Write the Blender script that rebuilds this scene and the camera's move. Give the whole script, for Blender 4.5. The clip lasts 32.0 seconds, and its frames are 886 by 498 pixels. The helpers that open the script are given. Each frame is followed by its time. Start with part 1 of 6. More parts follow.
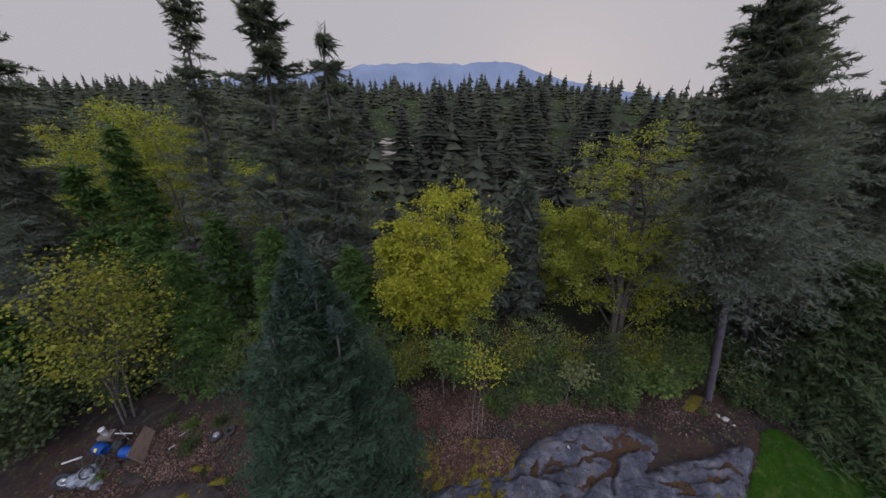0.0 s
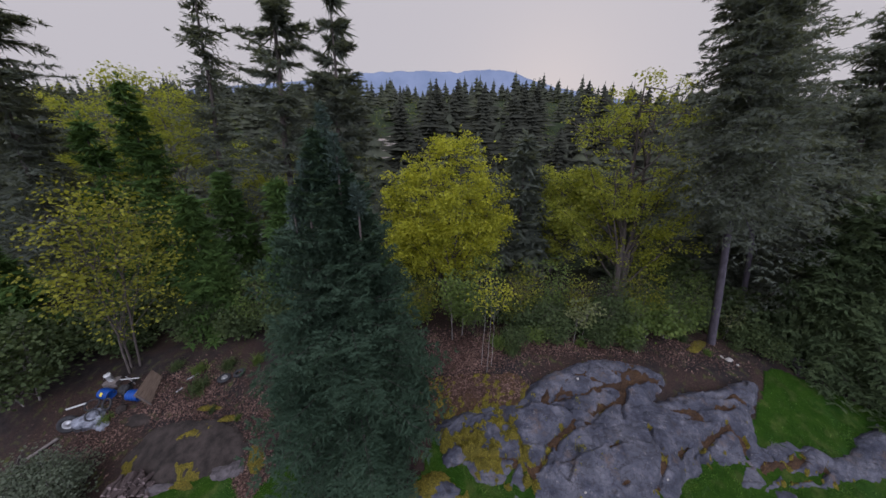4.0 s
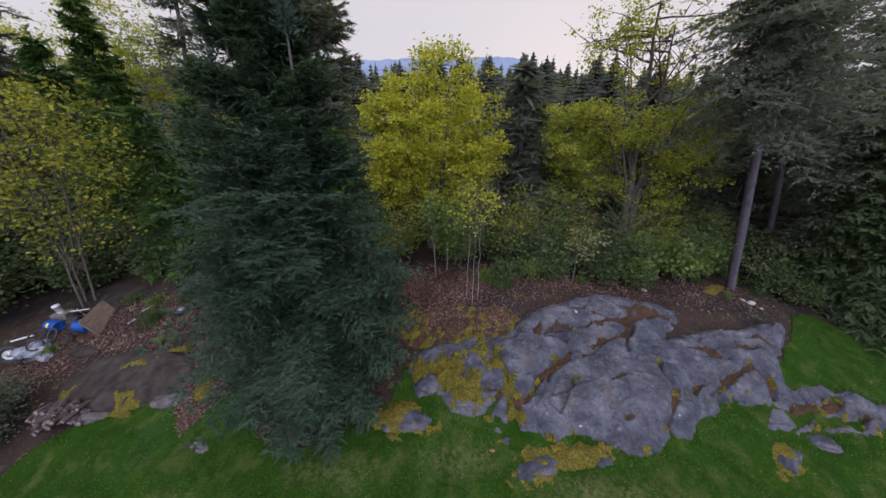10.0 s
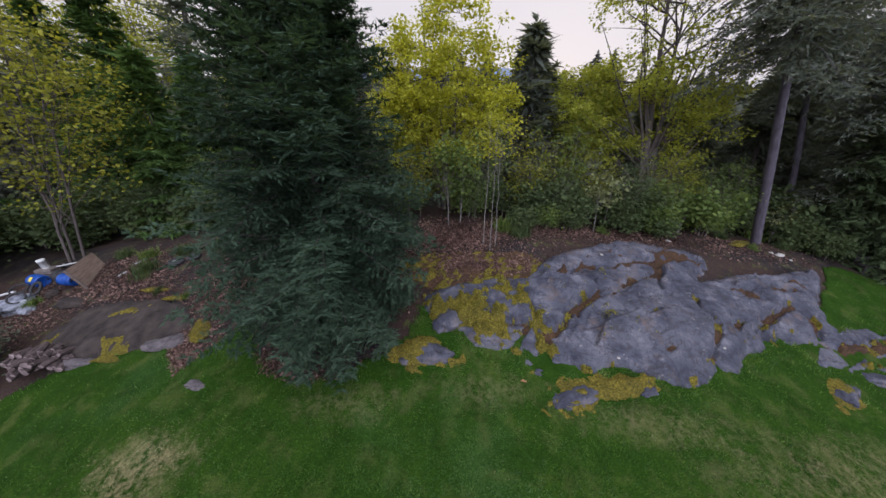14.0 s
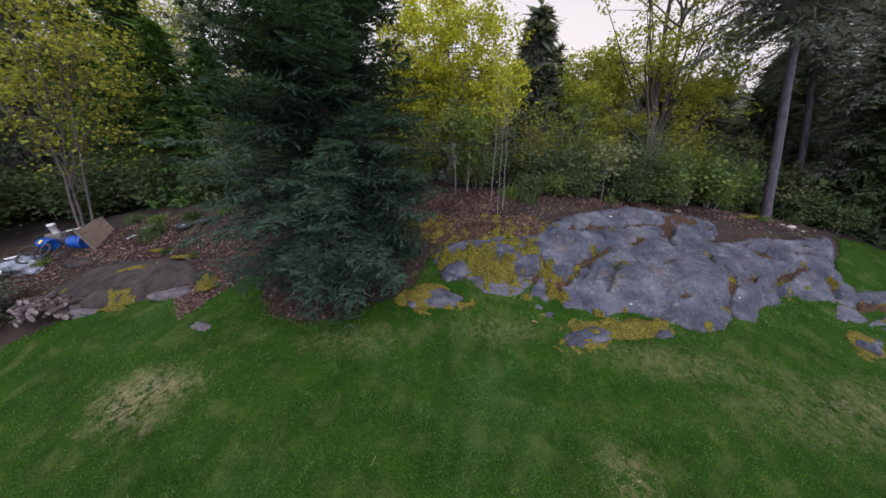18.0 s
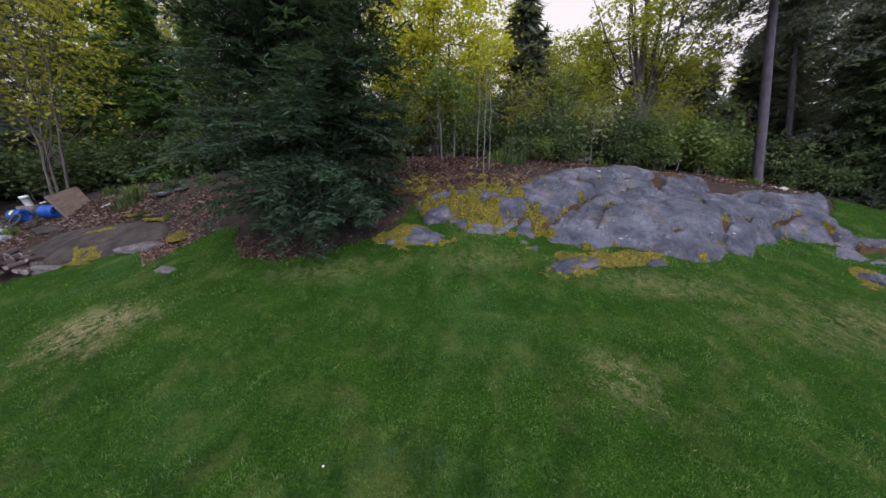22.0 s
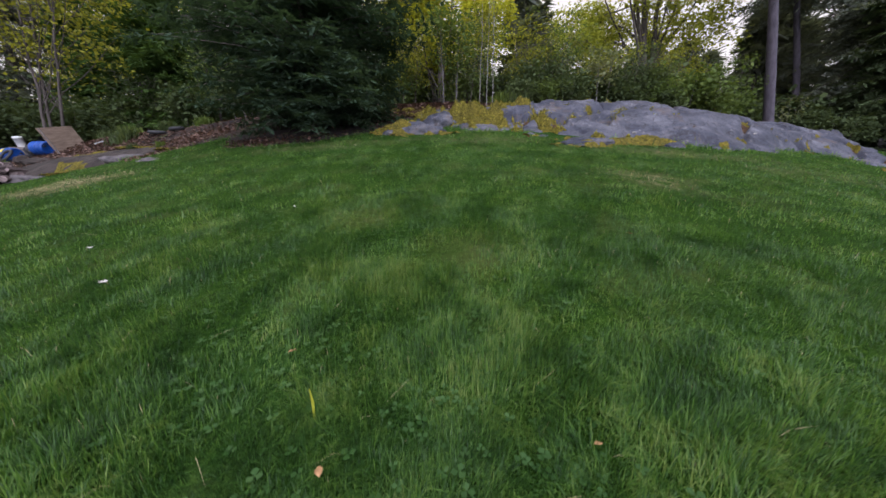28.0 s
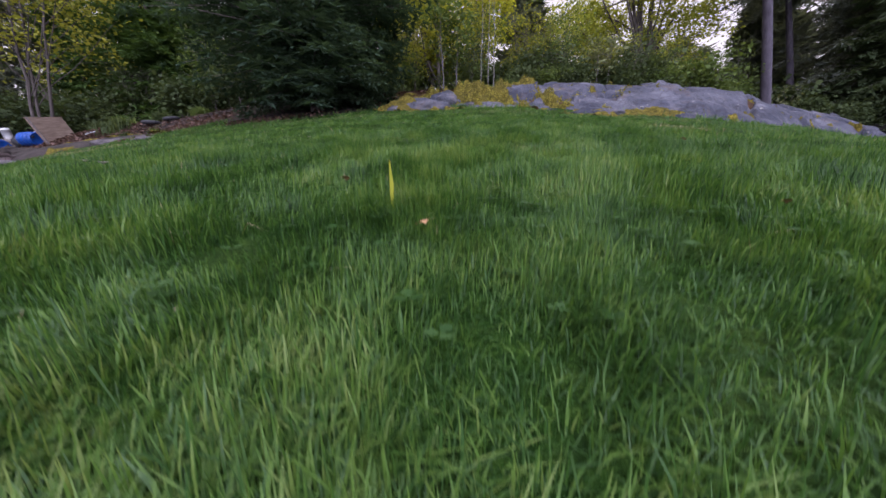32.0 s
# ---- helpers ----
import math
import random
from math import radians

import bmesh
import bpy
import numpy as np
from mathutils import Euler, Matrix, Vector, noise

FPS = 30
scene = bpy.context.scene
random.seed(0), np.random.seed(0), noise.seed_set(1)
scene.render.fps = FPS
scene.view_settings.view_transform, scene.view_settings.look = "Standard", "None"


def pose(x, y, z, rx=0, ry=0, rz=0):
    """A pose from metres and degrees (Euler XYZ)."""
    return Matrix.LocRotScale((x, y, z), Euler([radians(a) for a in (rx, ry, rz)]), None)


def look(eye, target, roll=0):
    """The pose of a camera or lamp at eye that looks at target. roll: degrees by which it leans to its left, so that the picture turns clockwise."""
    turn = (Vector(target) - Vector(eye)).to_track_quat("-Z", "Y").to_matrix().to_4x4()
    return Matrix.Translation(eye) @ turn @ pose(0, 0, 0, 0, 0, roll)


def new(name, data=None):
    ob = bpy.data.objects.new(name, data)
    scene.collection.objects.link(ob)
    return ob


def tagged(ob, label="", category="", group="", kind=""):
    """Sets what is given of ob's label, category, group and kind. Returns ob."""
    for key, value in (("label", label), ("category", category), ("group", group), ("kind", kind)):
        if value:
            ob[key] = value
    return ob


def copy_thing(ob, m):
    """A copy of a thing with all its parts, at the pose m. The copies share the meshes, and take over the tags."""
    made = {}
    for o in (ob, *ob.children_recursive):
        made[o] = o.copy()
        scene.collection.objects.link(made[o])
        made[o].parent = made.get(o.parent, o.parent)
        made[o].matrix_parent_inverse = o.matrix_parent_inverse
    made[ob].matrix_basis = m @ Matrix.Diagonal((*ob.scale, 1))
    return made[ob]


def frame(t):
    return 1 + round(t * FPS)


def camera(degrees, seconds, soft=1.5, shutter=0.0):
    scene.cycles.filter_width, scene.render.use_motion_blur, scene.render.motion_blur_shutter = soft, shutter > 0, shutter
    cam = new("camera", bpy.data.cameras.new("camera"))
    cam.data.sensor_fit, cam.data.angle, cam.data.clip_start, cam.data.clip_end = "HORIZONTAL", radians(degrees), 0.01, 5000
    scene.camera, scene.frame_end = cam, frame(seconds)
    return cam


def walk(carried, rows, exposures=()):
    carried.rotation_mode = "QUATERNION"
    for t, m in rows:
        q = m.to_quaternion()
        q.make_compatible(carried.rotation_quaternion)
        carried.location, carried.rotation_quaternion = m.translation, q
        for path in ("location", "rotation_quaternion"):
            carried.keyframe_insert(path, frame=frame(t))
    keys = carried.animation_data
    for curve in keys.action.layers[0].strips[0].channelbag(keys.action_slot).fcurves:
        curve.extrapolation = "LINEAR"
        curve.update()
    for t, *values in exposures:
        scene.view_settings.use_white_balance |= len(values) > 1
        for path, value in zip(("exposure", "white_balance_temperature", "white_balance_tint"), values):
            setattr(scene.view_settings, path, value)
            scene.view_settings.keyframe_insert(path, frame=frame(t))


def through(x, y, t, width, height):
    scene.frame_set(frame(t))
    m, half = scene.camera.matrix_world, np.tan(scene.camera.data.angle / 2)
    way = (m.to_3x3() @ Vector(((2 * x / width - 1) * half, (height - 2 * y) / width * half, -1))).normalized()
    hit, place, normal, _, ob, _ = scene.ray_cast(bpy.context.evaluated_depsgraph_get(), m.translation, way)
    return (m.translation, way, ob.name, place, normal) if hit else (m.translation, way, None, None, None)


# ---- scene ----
cam = camera(113.0, 32.0, soft=1.6, shutter=0.4)
ROWS = [
    (0.0, 0.644, 0.595, 14.986, 0.68, -22.93, -0.24),
    (0.5, 0.431, 0.499, 14.811, 0.59, -22.91, -0.31),
    (1.0, 0.255, 0.327, 14.434, 0.40, -22.61, -0.28),
    (1.5, 0.104, 0.137, 13.928, 0.30, -22.31, -0.26),
    (2.0, 0.004, -0.055, 13.481, 0.23, -22.00, -0.26),
    (2.5, 0.010, -0.235, 13.231, 0.08, -21.91, -0.15),
    (3.0, 0.043, -0.396, 13.090, -0.26, -22.13, -0.04),
    (3.5, 0.069, -0.585, 12.713, -0.26, -21.73, -0.07),
    (5.5, 0.456, -0.826, 11.394, 0.25, -22.06, -0.08),
    (6.0, 0.649, -0.820, 11.112, 0.40, -22.17, -0.04),
    (6.5, 0.756, -0.823, 10.778, 0.59, -22.15, -0.26),
    (7.0, 0.867, -0.770, 10.421, 0.82, -22.27, -0.36),
    (7.5, 1.000, -0.690, 10.210, 1.00, -22.45, -0.31),
    (8.0, 1.135, -0.608, 10.068, 1.00, -22.64, -0.19),
    (8.5, 1.210, -0.535, 9.867, 0.99, -22.84, -0.16),
    (9.0, 1.130, -0.472, 9.576, 1.27, -22.98, -0.42),
    (9.5, 1.083, -0.372, 9.282, 1.29, -23.43, -0.41),
    (10.0, 1.090, -0.317, 9.072, 1.02, -23.49, -0.20),
    (10.5, 1.062, -0.301, 8.824, 0.78, -23.42, -0.11),
    (11.0, 0.986, -0.304, 8.548, 0.70, -23.25, -0.11),
    (11.5, 0.937, -0.340, 8.223, 0.51, -22.83, -0.02),
    (12.0, 0.842, -0.384, 7.866, 0.43, -22.53, -0.04),
    (12.5, 0.692, -0.415, 7.510, 0.57, -22.44, -0.24),
    (13.0, 0.538, -0.466, 7.159, 0.67, -22.46, -0.33),
    (13.5, 0.472, -0.522, 6.835, 0.66, -22.23, -0.22),
    (14.0, 0.466, -0.590, 6.661, 0.47, -21.98, -0.09),
    (14.5, 0.464, -0.648, 6.542, 0.37, -21.96, 0.02),
    (16.5, 0.349, -0.940, 5.776, 0.64, -21.12, -0.11),
    (17.0, 0.387, -1.012, 5.596, 0.64, -20.90, -0.06),
    (17.5, 0.362, -1.085, 5.352, 0.77, -20.50, -0.13),
    (18.0, 0.318, -1.134, 5.132, 1.11, -20.24, -0.28),
    (18.5, 0.331, -1.186, 4.882, 1.23, -19.87, -0.27),
    (19.0, 0.375, -1.233, 4.651, 1.17, -19.47, -0.21),
    (19.5, 0.447, -1.275, 4.420, 0.98, -19.11, -0.10),
    (20.0, 0.476, -1.311, 4.202, 0.96, -18.85, -0.04),
    (20.5, 0.550, -1.342, 3.968, 0.79, -18.50, 0.14),
    (21.0, 0.649, -1.359, 3.728, 0.29, -18.11, 0.47),
    (21.5, 0.679, -1.374, 3.507, 0.48, -17.83, 0.46),
    (22.0, 0.732, -1.393, 3.290, 0.42, -17.56, 0.56),
    (22.5, 0.778, -1.422, 3.037, 0.42, -17.20, 0.59),
    (23.0, 0.824, -1.440, 2.794, 0.51, -16.78, 0.62),
    (23.5, 0.875, -1.457, 2.536, 0.50, -16.31, 0.61),
    (24.0, 0.914, -1.471, 2.298, 0.52, -15.92, 0.64),
    (24.5, 0.951, -1.486, 2.048, 0.51, -15.51, 0.70),
    (25.0, 0.938, -1.491, 1.749, 0.72, -15.07, 0.54),
    (25.5, 0.960, -1.490, 1.506, 0.74, -14.66, 0.57),
    (27.5, 0.760, -1.681, 0.793, 0.43, -14.49, 0.60),
    (28.0, 0.741, -1.660, 0.571, 0.87, -14.25, 0.34),
    (28.5, 0.713, -1.641, 0.347, 1.63, -13.94, -0.16),
    (29.0, 0.712, -1.645, 0.116, 1.55, -13.65, -0.11),
    (29.5, 0.701, -1.646, -0.002, 0.74, -13.58, 0.44),
    (30.0, 0.702, -1.658, 0.071, -0.12, -13.75, 1.01),
    (30.5, 0.677, -1.668, 0.129, -0.59, -13.82, 1.26),
    (31.0, 0.625, -1.671, -0.025, -0.39, -13.62, 1.06),
    (31.5, 0.531, -1.637, -0.109, 0.04, -13.26, 0.74),
    (32.0, 0.484, -1.620, -0.005, -0.13, -13.38, 0.96),
]
walk(cam, [(t, pose(x, y, z, 90 + pitch, roll, yaw)) for t, x, y, z, yaw, pitch, roll in ROWS],
     [(0.0, -0.4, 6000, 21), (6.0, -0.06, 6000, 22), (11.0, 0.22, 6050, 22), (17.0, 0.4, 6050, 20), (24.0, 0.6, 6100, 20), (28.0, 0.68, 6100, 21), (32.0, 0.74, 5850, 32)])

# ---- light ----
world = bpy.data.worlds.new("sky")
scene.world = world
world.use_nodes = True
wn, wl = world.node_tree.nodes, world.node_tree.links
sky = wn.new("ShaderNodeTexSky")
sky.sky_type = "NISHITA"
sky.sun_disc = False
sky.sun_elevation = radians(9)
sky.sun_rotation = radians(18)
sky.dust_density = 3.0
back = wn["Background"]
veil = wn.new("ShaderNodeMix")          # high thin cloud over the evening sky
veil.data_type = "RGBA"
veil.inputs[0].default_value = 0.985
veil.inputs[7].default_value = (6.0, 5.82, 5.5, 1)
wl.new(sky.outputs[0], veil.inputs[6])
wl.new(veil.outputs[2], back.inputs[0])
back.inputs[1].default_value = 0.106

sun_data = bpy.data.lights.new("sun", "SUN")
sun_data.energy, sun_data.angle, sun_data.color = 3.55, radians(100), (0.87, 0.93, 1.0)
sun = new("sun", sun_data)
sun.matrix_world = look((8, -60, 62), (0, 0, 0))


# ---- materials ----
def nodes(name, rough=0.8, spec=0.3):
    m = bpy.data.materials.new(name)
    m.use_nodes = True
    t = m.node_tree
    b = t.nodes["Principled BSDF"]
    b.inputs["Roughness"].default_value = rough
    b.inputs["Specular IOR Level"].default_value = spec
    return m, t, b


def noise_tex(t, scale, detail=5, rough=0.6, coord="Object", stretch=None):
    c = t.nodes.new("ShaderNodeTexCoord")
    n = t.nodes.new("ShaderNodeTexNoise")
    n.inputs["Scale"].default_value, n.inputs["Detail"].default_value, n.inputs["Roughness"].default_value = scale, detail, rough
    if stretch:
        mp = t.nodes.new("ShaderNodeMapping")
        mp.inputs["Scale"].default_value = stretch
        t.links.new(c.outputs[coord], mp.inputs[0])
        t.links.new(mp.outputs[0], n.inputs["Vector"])
    else:
        t.links.new(c.outputs[coord], n.inputs["Vector"])
    return n.outputs["Fac"]


def ramp(t, fac, stops):
    r = t.nodes.new("ShaderNodeValToRGB")
    el = r.color_ramp.elements
    while len(el) < len(stops):
        el.new(0.5)
    for e, (p, c) in zip(el, stops):
        e.position, e.color = p, (*c, 1)
    t.links.new(fac, r.inputs[0])
    return r.outputs[0]


def mixed(t, fac, a, b, mode="MIX"):
    m = t.nodes.new("ShaderNodeMix")
    m.data_type, m.blend_type = "RGBA", mode
    for s, v in ((m.inputs[0], fac), (m.inputs[6], a), (m.inputs[7], b)):
        if isinstance(v, (int, float)):
            s.default_value = v
        elif isinstance(v, tuple):
            s.default_value = (*v, 1)
        else:
            t.links.new(v, s)
    return m.outputs[2]


def bumped(t, b, fac, strength=0.4, distance=0.02):
    n = t.nodes.new("ShaderNodeBump")
    n.inputs["Strength"].default_value, n.inputs["Distance"].default_value = strength, distance
    t.links.new(fac, n.inputs["Height"])
    t.links.new(n.outputs[0], b.inputs["Normal"])


def leaf_mat(name, stops, through=0.35, tint=(1.35, 1.3, 0.6), rough=0.6, spread=0.35, patch_size=0.7, patch_gain=1.3, patch_rough=0.6, gloss=0.12):
    """Foliage: colour by island and by large patches, some light passing through."""
    m, t, b = nodes(name, rough, gloss)
    g = t.nodes.new("ShaderNodeNewGeometry")
    patch = noise_tex(t, patch_size, 6, patch_rough)
    k = t.nodes.new("ShaderNodeMath")
    k.operation = "MULTIPLY_ADD"
    t.links.new(g.outputs["Random Per Island"], k.inputs[0])
    k.inputs[1].default_value = spread
    k2 = t.nodes.new("ShaderNodeMath")
    k2.operation = "MULTIPLY_ADD"
    t.links.new(patch, k2.inputs[0])
    k2.inputs[1].default_value, k2.inputs[2].default_value = patch_gain, 0.5 - patch_gain / 2 - spread / 2
    t.links.new(k2.outputs[0], k.inputs[2])
    col = ramp(t, k.outputs[0], stops)
    t.links.new(col, b.inputs["Base Color"])
    tr = t.nodes.new("ShaderNodeBsdfTranslucent")
    t.links.new(mixed(t, 1.0, col, tint, "MULTIPLY"), tr.inputs[0])
    mx = t.nodes.new("ShaderNodeMixShader")
    mx.inputs[0].default_value = through
    t.links.new(b.outputs[0], mx.inputs[1])
    t.links.new(tr.outputs[0], mx.inputs[2])
    t.links.new(mx.outputs[0], t.nodes["Material Output"].inputs[0])
    return m


def plain_mat(name, a, c, scale=6, rough=0.8, bump=0.3, metal=0.0, dist=0.01, stretch=None):
    m, t, b = nodes(name, rough)
    f = noise_tex(t, scale, 8, 0.65, stretch=stretch)
    t.links.new(ramp(t, f, [(0.3, a), (0.7, c)]), b.inputs["Base Color"])
    b.inputs["Metallic"].default_value = metal
    if bump:
        bumped(t, b, f, bump, dist)
    return m


SPRUCE = leaf_mat("spruce_needles", [(0, (0.023, 0.043, 0.029)), (0.5, (0.043, 0.074, 0.048)), (1, (0.08, 0.122, 0.084))], 0.35, rough=0.8)
SPRUCE_TIP = leaf_mat("spruce_leader_needles", [(0, (0.035, 0.055, 0.05)), (0.5, (0.06, 0.088, 0.078)), (1, (0.1, 0.135, 0.115))], 0.3, rough=0.8)
FIR = leaf_mat("fir_needles", [(0, (0.075, 0.086, 0.076)), (0.5, (0.112, 0.128, 0.108)), (1, (0.155, 0.175, 0.14))], 0.4, rough=0.8)
CEDAR = leaf_mat("cedar_sprays", [(0, (0.03, 0.06, 0.018)), (0.5, (0.06, 0.11, 0.03)), (1, (0.11, 0.17, 0.045))], 0.25, rough=0.8)
CEDAR_DARK = leaf_mat("dark_cedar_sprays", [(0, (0.045, 0.07, 0.038)), (0.5, (0.078, 0.11, 0.054)), (1, (0.115, 0.152, 0.07))], 0.3, rough=0.8)
MAPLE = leaf_mat("maple_leaves", [(0, (0.13, 0.145, 0.02)), (0.5, (0.33, 0.345, 0.04)), (1, (0.58, 0.56, 0.075))], 0.55, spread=0.5)
MAPLE_YOUNG = leaf_mat("young_maple_leaves", [(0, (0.075, 0.09, 0.018)), (0.5, (0.19, 0.2, 0.032)), (1, (0.4, 0.4, 0.065))], 0.5, spread=0.6)
MAPLE_GREEN = leaf_mat("green_maple_leaves", [(0, (0.12, 0.145, 0.03)), (0.5, (0.28, 0.31, 0.055)), (1, (0.48, 0.49, 0.09))], 0.55, spread=0.5)
SHRUB = leaf_mat("shrub_leaves", [(0, (0.045, 0.07, 0.022)), (0.5, (0.1, 0.145, 0.04)), (1, (0.2, 0.24, 0.065))], 0.35)
SHRUB_DARK = leaf_mat("dark_shrub_leaves", [(0, (0.032, 0.046, 0.022)), (0.5, (0.06, 0.085, 0.036)), (1, (0.125, 0.155, 0.06))], 0.3)
PALE_LEAF = leaf_mat("pale_elder_leaves", [(0.0, (0.08, 0.1, 0.04)), (0.5, (0.16, 0.18, 0.08)), (1.0, (0.32, 0.32, 0.2))], 0.3)
GREY_SHRUB = leaf_mat("grey_green_leaves", [(0.0, (0.05, 0.065, 0.045)), (0.5, (0.09, 0.11, 0.075)), (1.0, (0.15, 0.17, 0.12))], 0.2)
FAR_WOOD = leaf_mat("distant_conifer", [(0, (0.03, 0.034, 0.026)), (0.5, (0.052, 0.058, 0.04)), (1, (0.09, 0.1, 0.055))], 0.05, spread=0.1, patch_size=0.11, patch_gain=2.0)
FAR_LEAF = leaf_mat("distant_broadleaf", [(0.0, (0.06, 0.09, 0.02)), (0.5, (0.12, 0.15, 0.03)), (1.0, (0.2, 0.2, 0.04))], 0.2)
GRASS = leaf_mat("grass_blades", [(0.0, (0.009, 0.032, 0.007)), (0.4, (0.039, 0.1, 0.018)), (0.75, (0.098, 0.188, 0.032)), (1.0, (0.168, 0.232, 0.062))], 0.4, (1.25, 1.2, 0.75), rough=0.42, spread=0.6, patch_size=2.8, patch_gain=2.9, patch_rough=0.75, gloss=0.25)
BARK = plain_mat("bark", (0.042, 0.035, 0.034), (0.12, 0.1, 0.092), 9, 0.9, 0.6, stretch=(1, 1, 0.25))
GREY_BARK = plain_mat("grey_bark", (0.08, 0.073, 0.07), (0.22, 0.2, 0.19), 12, 0.9, 0.4, stretch=(1, 1, 0.3))
PALE_BARK = plain_mat("pale_bark", (0.22, 0.21, 0.2), (0.45, 0.43, 0.4), 20, 0.85, 0.2)
VIOLET_BARK = plain_mat("violet_grey_bark", (0.035, 0.03, 0.04), (0.095, 0.082, 0.105), 10, 0.9, 0.5, stretch=(1, 1, 0.3))
SAPLING_BARK = plain_mat("sapling_bark", (0.12, 0.11, 0.105), (0.28, 0.26, 0.25), 20, 0.85, 0.2)
FAR_FIR = leaf_mat("hazy_fir_needles", [(0.0, (0.026, 0.028, 0.023)), (0.5, (0.045, 0.048, 0.037)), (1.0, (0.075, 0.078, 0.053))], 0.15, rough=0.9, spread=0.15)


# ---- mesh helpers ----
def mesh_np(name, verts, faces, mat, smooth=False):
    """A mesh from arrays: verts (n, 3), faces (m, k)."""
    verts, faces = np.asarray(verts, np.float32), np.asarray(faces, np.int32)
    me = bpy.data.meshes.new(name)
    me.vertices.add(len(verts))
    me.vertices.foreach_set("co", verts.ravel())
    me.loops.add(faces.size)
    me.loops.foreach_set("vertex_index", faces.ravel())
    me.polygons.add(len(faces))
    me.polygons.foreach_set("loop_start", np.arange(0, faces.size, faces.shape[1], dtype=np.int32))
    if smooth:
        me.polygons.foreach_set("use_smooth", np.ones(len(faces), bool))
    me.update(calc_edges=True)
    if mat:
        me.materials.append(mat)
    return me


def part(name, data, parent, label="", mat=None):
    """Link a mesh (or a bmesh) as one part under a thing or part."""
    if isinstance(data, bmesh.types.BMesh):
        me = bpy.data.meshes.new(name)
        data.to_mesh(me)
        data.free()
        data = me
    if mat:
        data.materials.append(mat)
    ob = new(name, data)
    ob.parent = parent
    return tagged(ob, label) if label else ob


def thing(name, place, label, category, group="", kind="", turn=0, lean=(0, 0)):
    ob = new(name)
    ob.empty_display_size = 0.3
    ob.matrix_world = pose(*place, lean[0], lean[1], turn)
    return tagged(ob, label, category, group, kind)


def unit(v):
    return v / np.maximum(np.linalg.norm(v, axis=-1, keepdims=True), 1e-9)


def kites(p, d, side, length, width, waist=0.45):
    """Four-cornered leaves: from p along d, spread along side."""
    length, width = np.broadcast_to(length, len(p))[:, None], np.broadcast_to(width, len(p))[:, None]
    mid = p + d * length * waist
    v = np.stack([p, mid + side * width / 2, p + d * length, mid - side * width / 2], 1).reshape(-1, 3)
    return v, np.arange(len(v)).reshape(-1, 4)


def needles(p, d, side, length, width):
    """Three-cornered needles: from p along d, with a foot as wide as width."""
    length, width = np.broadcast_to(length, len(p))[:, None], np.broadcast_to(width, len(p))[:, None]
    v = np.stack([p - side * width / 2, p + side * width / 2, p + d * length], 1).reshape(-1, 3)
    return v, np.arange(len(v)).reshape(-1, 3)


def tube(path, radii, sides=7):
    """A tapered tube along a path of points, as arrays."""
    path, radii = np.asarray(path, float), np.asarray(radii, float)
    d = unit(np.gradient(path, axis=0))
    ref = np.where(np.abs(d[:, 2:3]) > 0.9, np.array([[1.0, 0, 0]]), np.array([[0, 0, 1.0]]))
    u = unit(np.cross(d, ref))
    w = np.cross(d, u)
    a = np.linspace(0, 2 * np.pi, sides, endpoint=False)
    v = path[:, None] + radii[:, None, None] * (np.cos(a)[None, :, None] * u[:, None] + np.sin(a)[None, :, None] * w[:, None])
    n = len(path)
    i, j = np.meshgrid(np.arange(n - 1), np.arange(sides), indexing="ij")
    k = (j + 1) % sides
    f = np.stack([i * sides + j, i * sides + k, (i + 1) * sides + k, (i + 1) * sides + j], -1).reshape(-1, 4)
    return v.reshape(-1, 3), f


def joined(pieces):
    vs, fs, n = [], [], 0
    for v, f in pieces:
        vs.append(v)
        fs.append(f + n)
        n += len(v)
    return np.concatenate(vs), np.concatenate(fs)


def wavy(x, y, seed=0, scale=1.0):
    """Cheap smooth noise in -1..1 for arrays."""
    r = np.random.RandomState(seed)
    out, amp, tot = 0.0, 1.0, 0.0
    for o in range(4):
        for _ in range(3):
            a, ph = r.uniform(0, 2 * np.pi), r.uniform(0, 2 * np.pi)
            f = 2 ** o * scale * r.uniform(0.7, 1.3)
            out = out + amp * np.sin(f * (x * np.cos(a) + y * np.sin(a)) + ph + 1.3 * np.sin(f * 0.6 * (y * np.cos(a) - x * np.sin(a)) + 2 * ph))
        tot += amp * 2.2
        amp *= 0.55
    return out / tot


def step(a, b, v):
    k = np.clip((v - a) / (b - a), 0, 1)
    return k * k * (3 - 2 * k)


# ---- ground ----
def near_height(x, y):
    dip = 0.06 * np.exp(-((x - 0.6) / 0.9) ** 2 - ((y + 1.8) / 1.2) ** 2)
    u, y = np.clip(x, -16, 18), np.minimum(np.clip(y, -6, 10.4), 9.6 + 0.5 * np.clip(y - 9.6, 0, 1.6))
    tilt = -0.259 + 0.0257 * u + 0.0456 * y - 0.00211 * u * u - 0.00152 * u * y + 0.00386 * y * y
    x = 17.0 * np.tanh(x / 17.0) * 0.35 + u * 0.65
    return tilt - dip + 0.37 + 0.1621 * y + 0.0054 * y * y + 0.0022 * x - 0.0111 * x * x - 0.001 * x * y + 0.0006 * x * x * y - 0.28 * np.exp(-((x + 8.5) / 2.4) ** 2 - ((y - 7.6) / 2.2) ** 2)


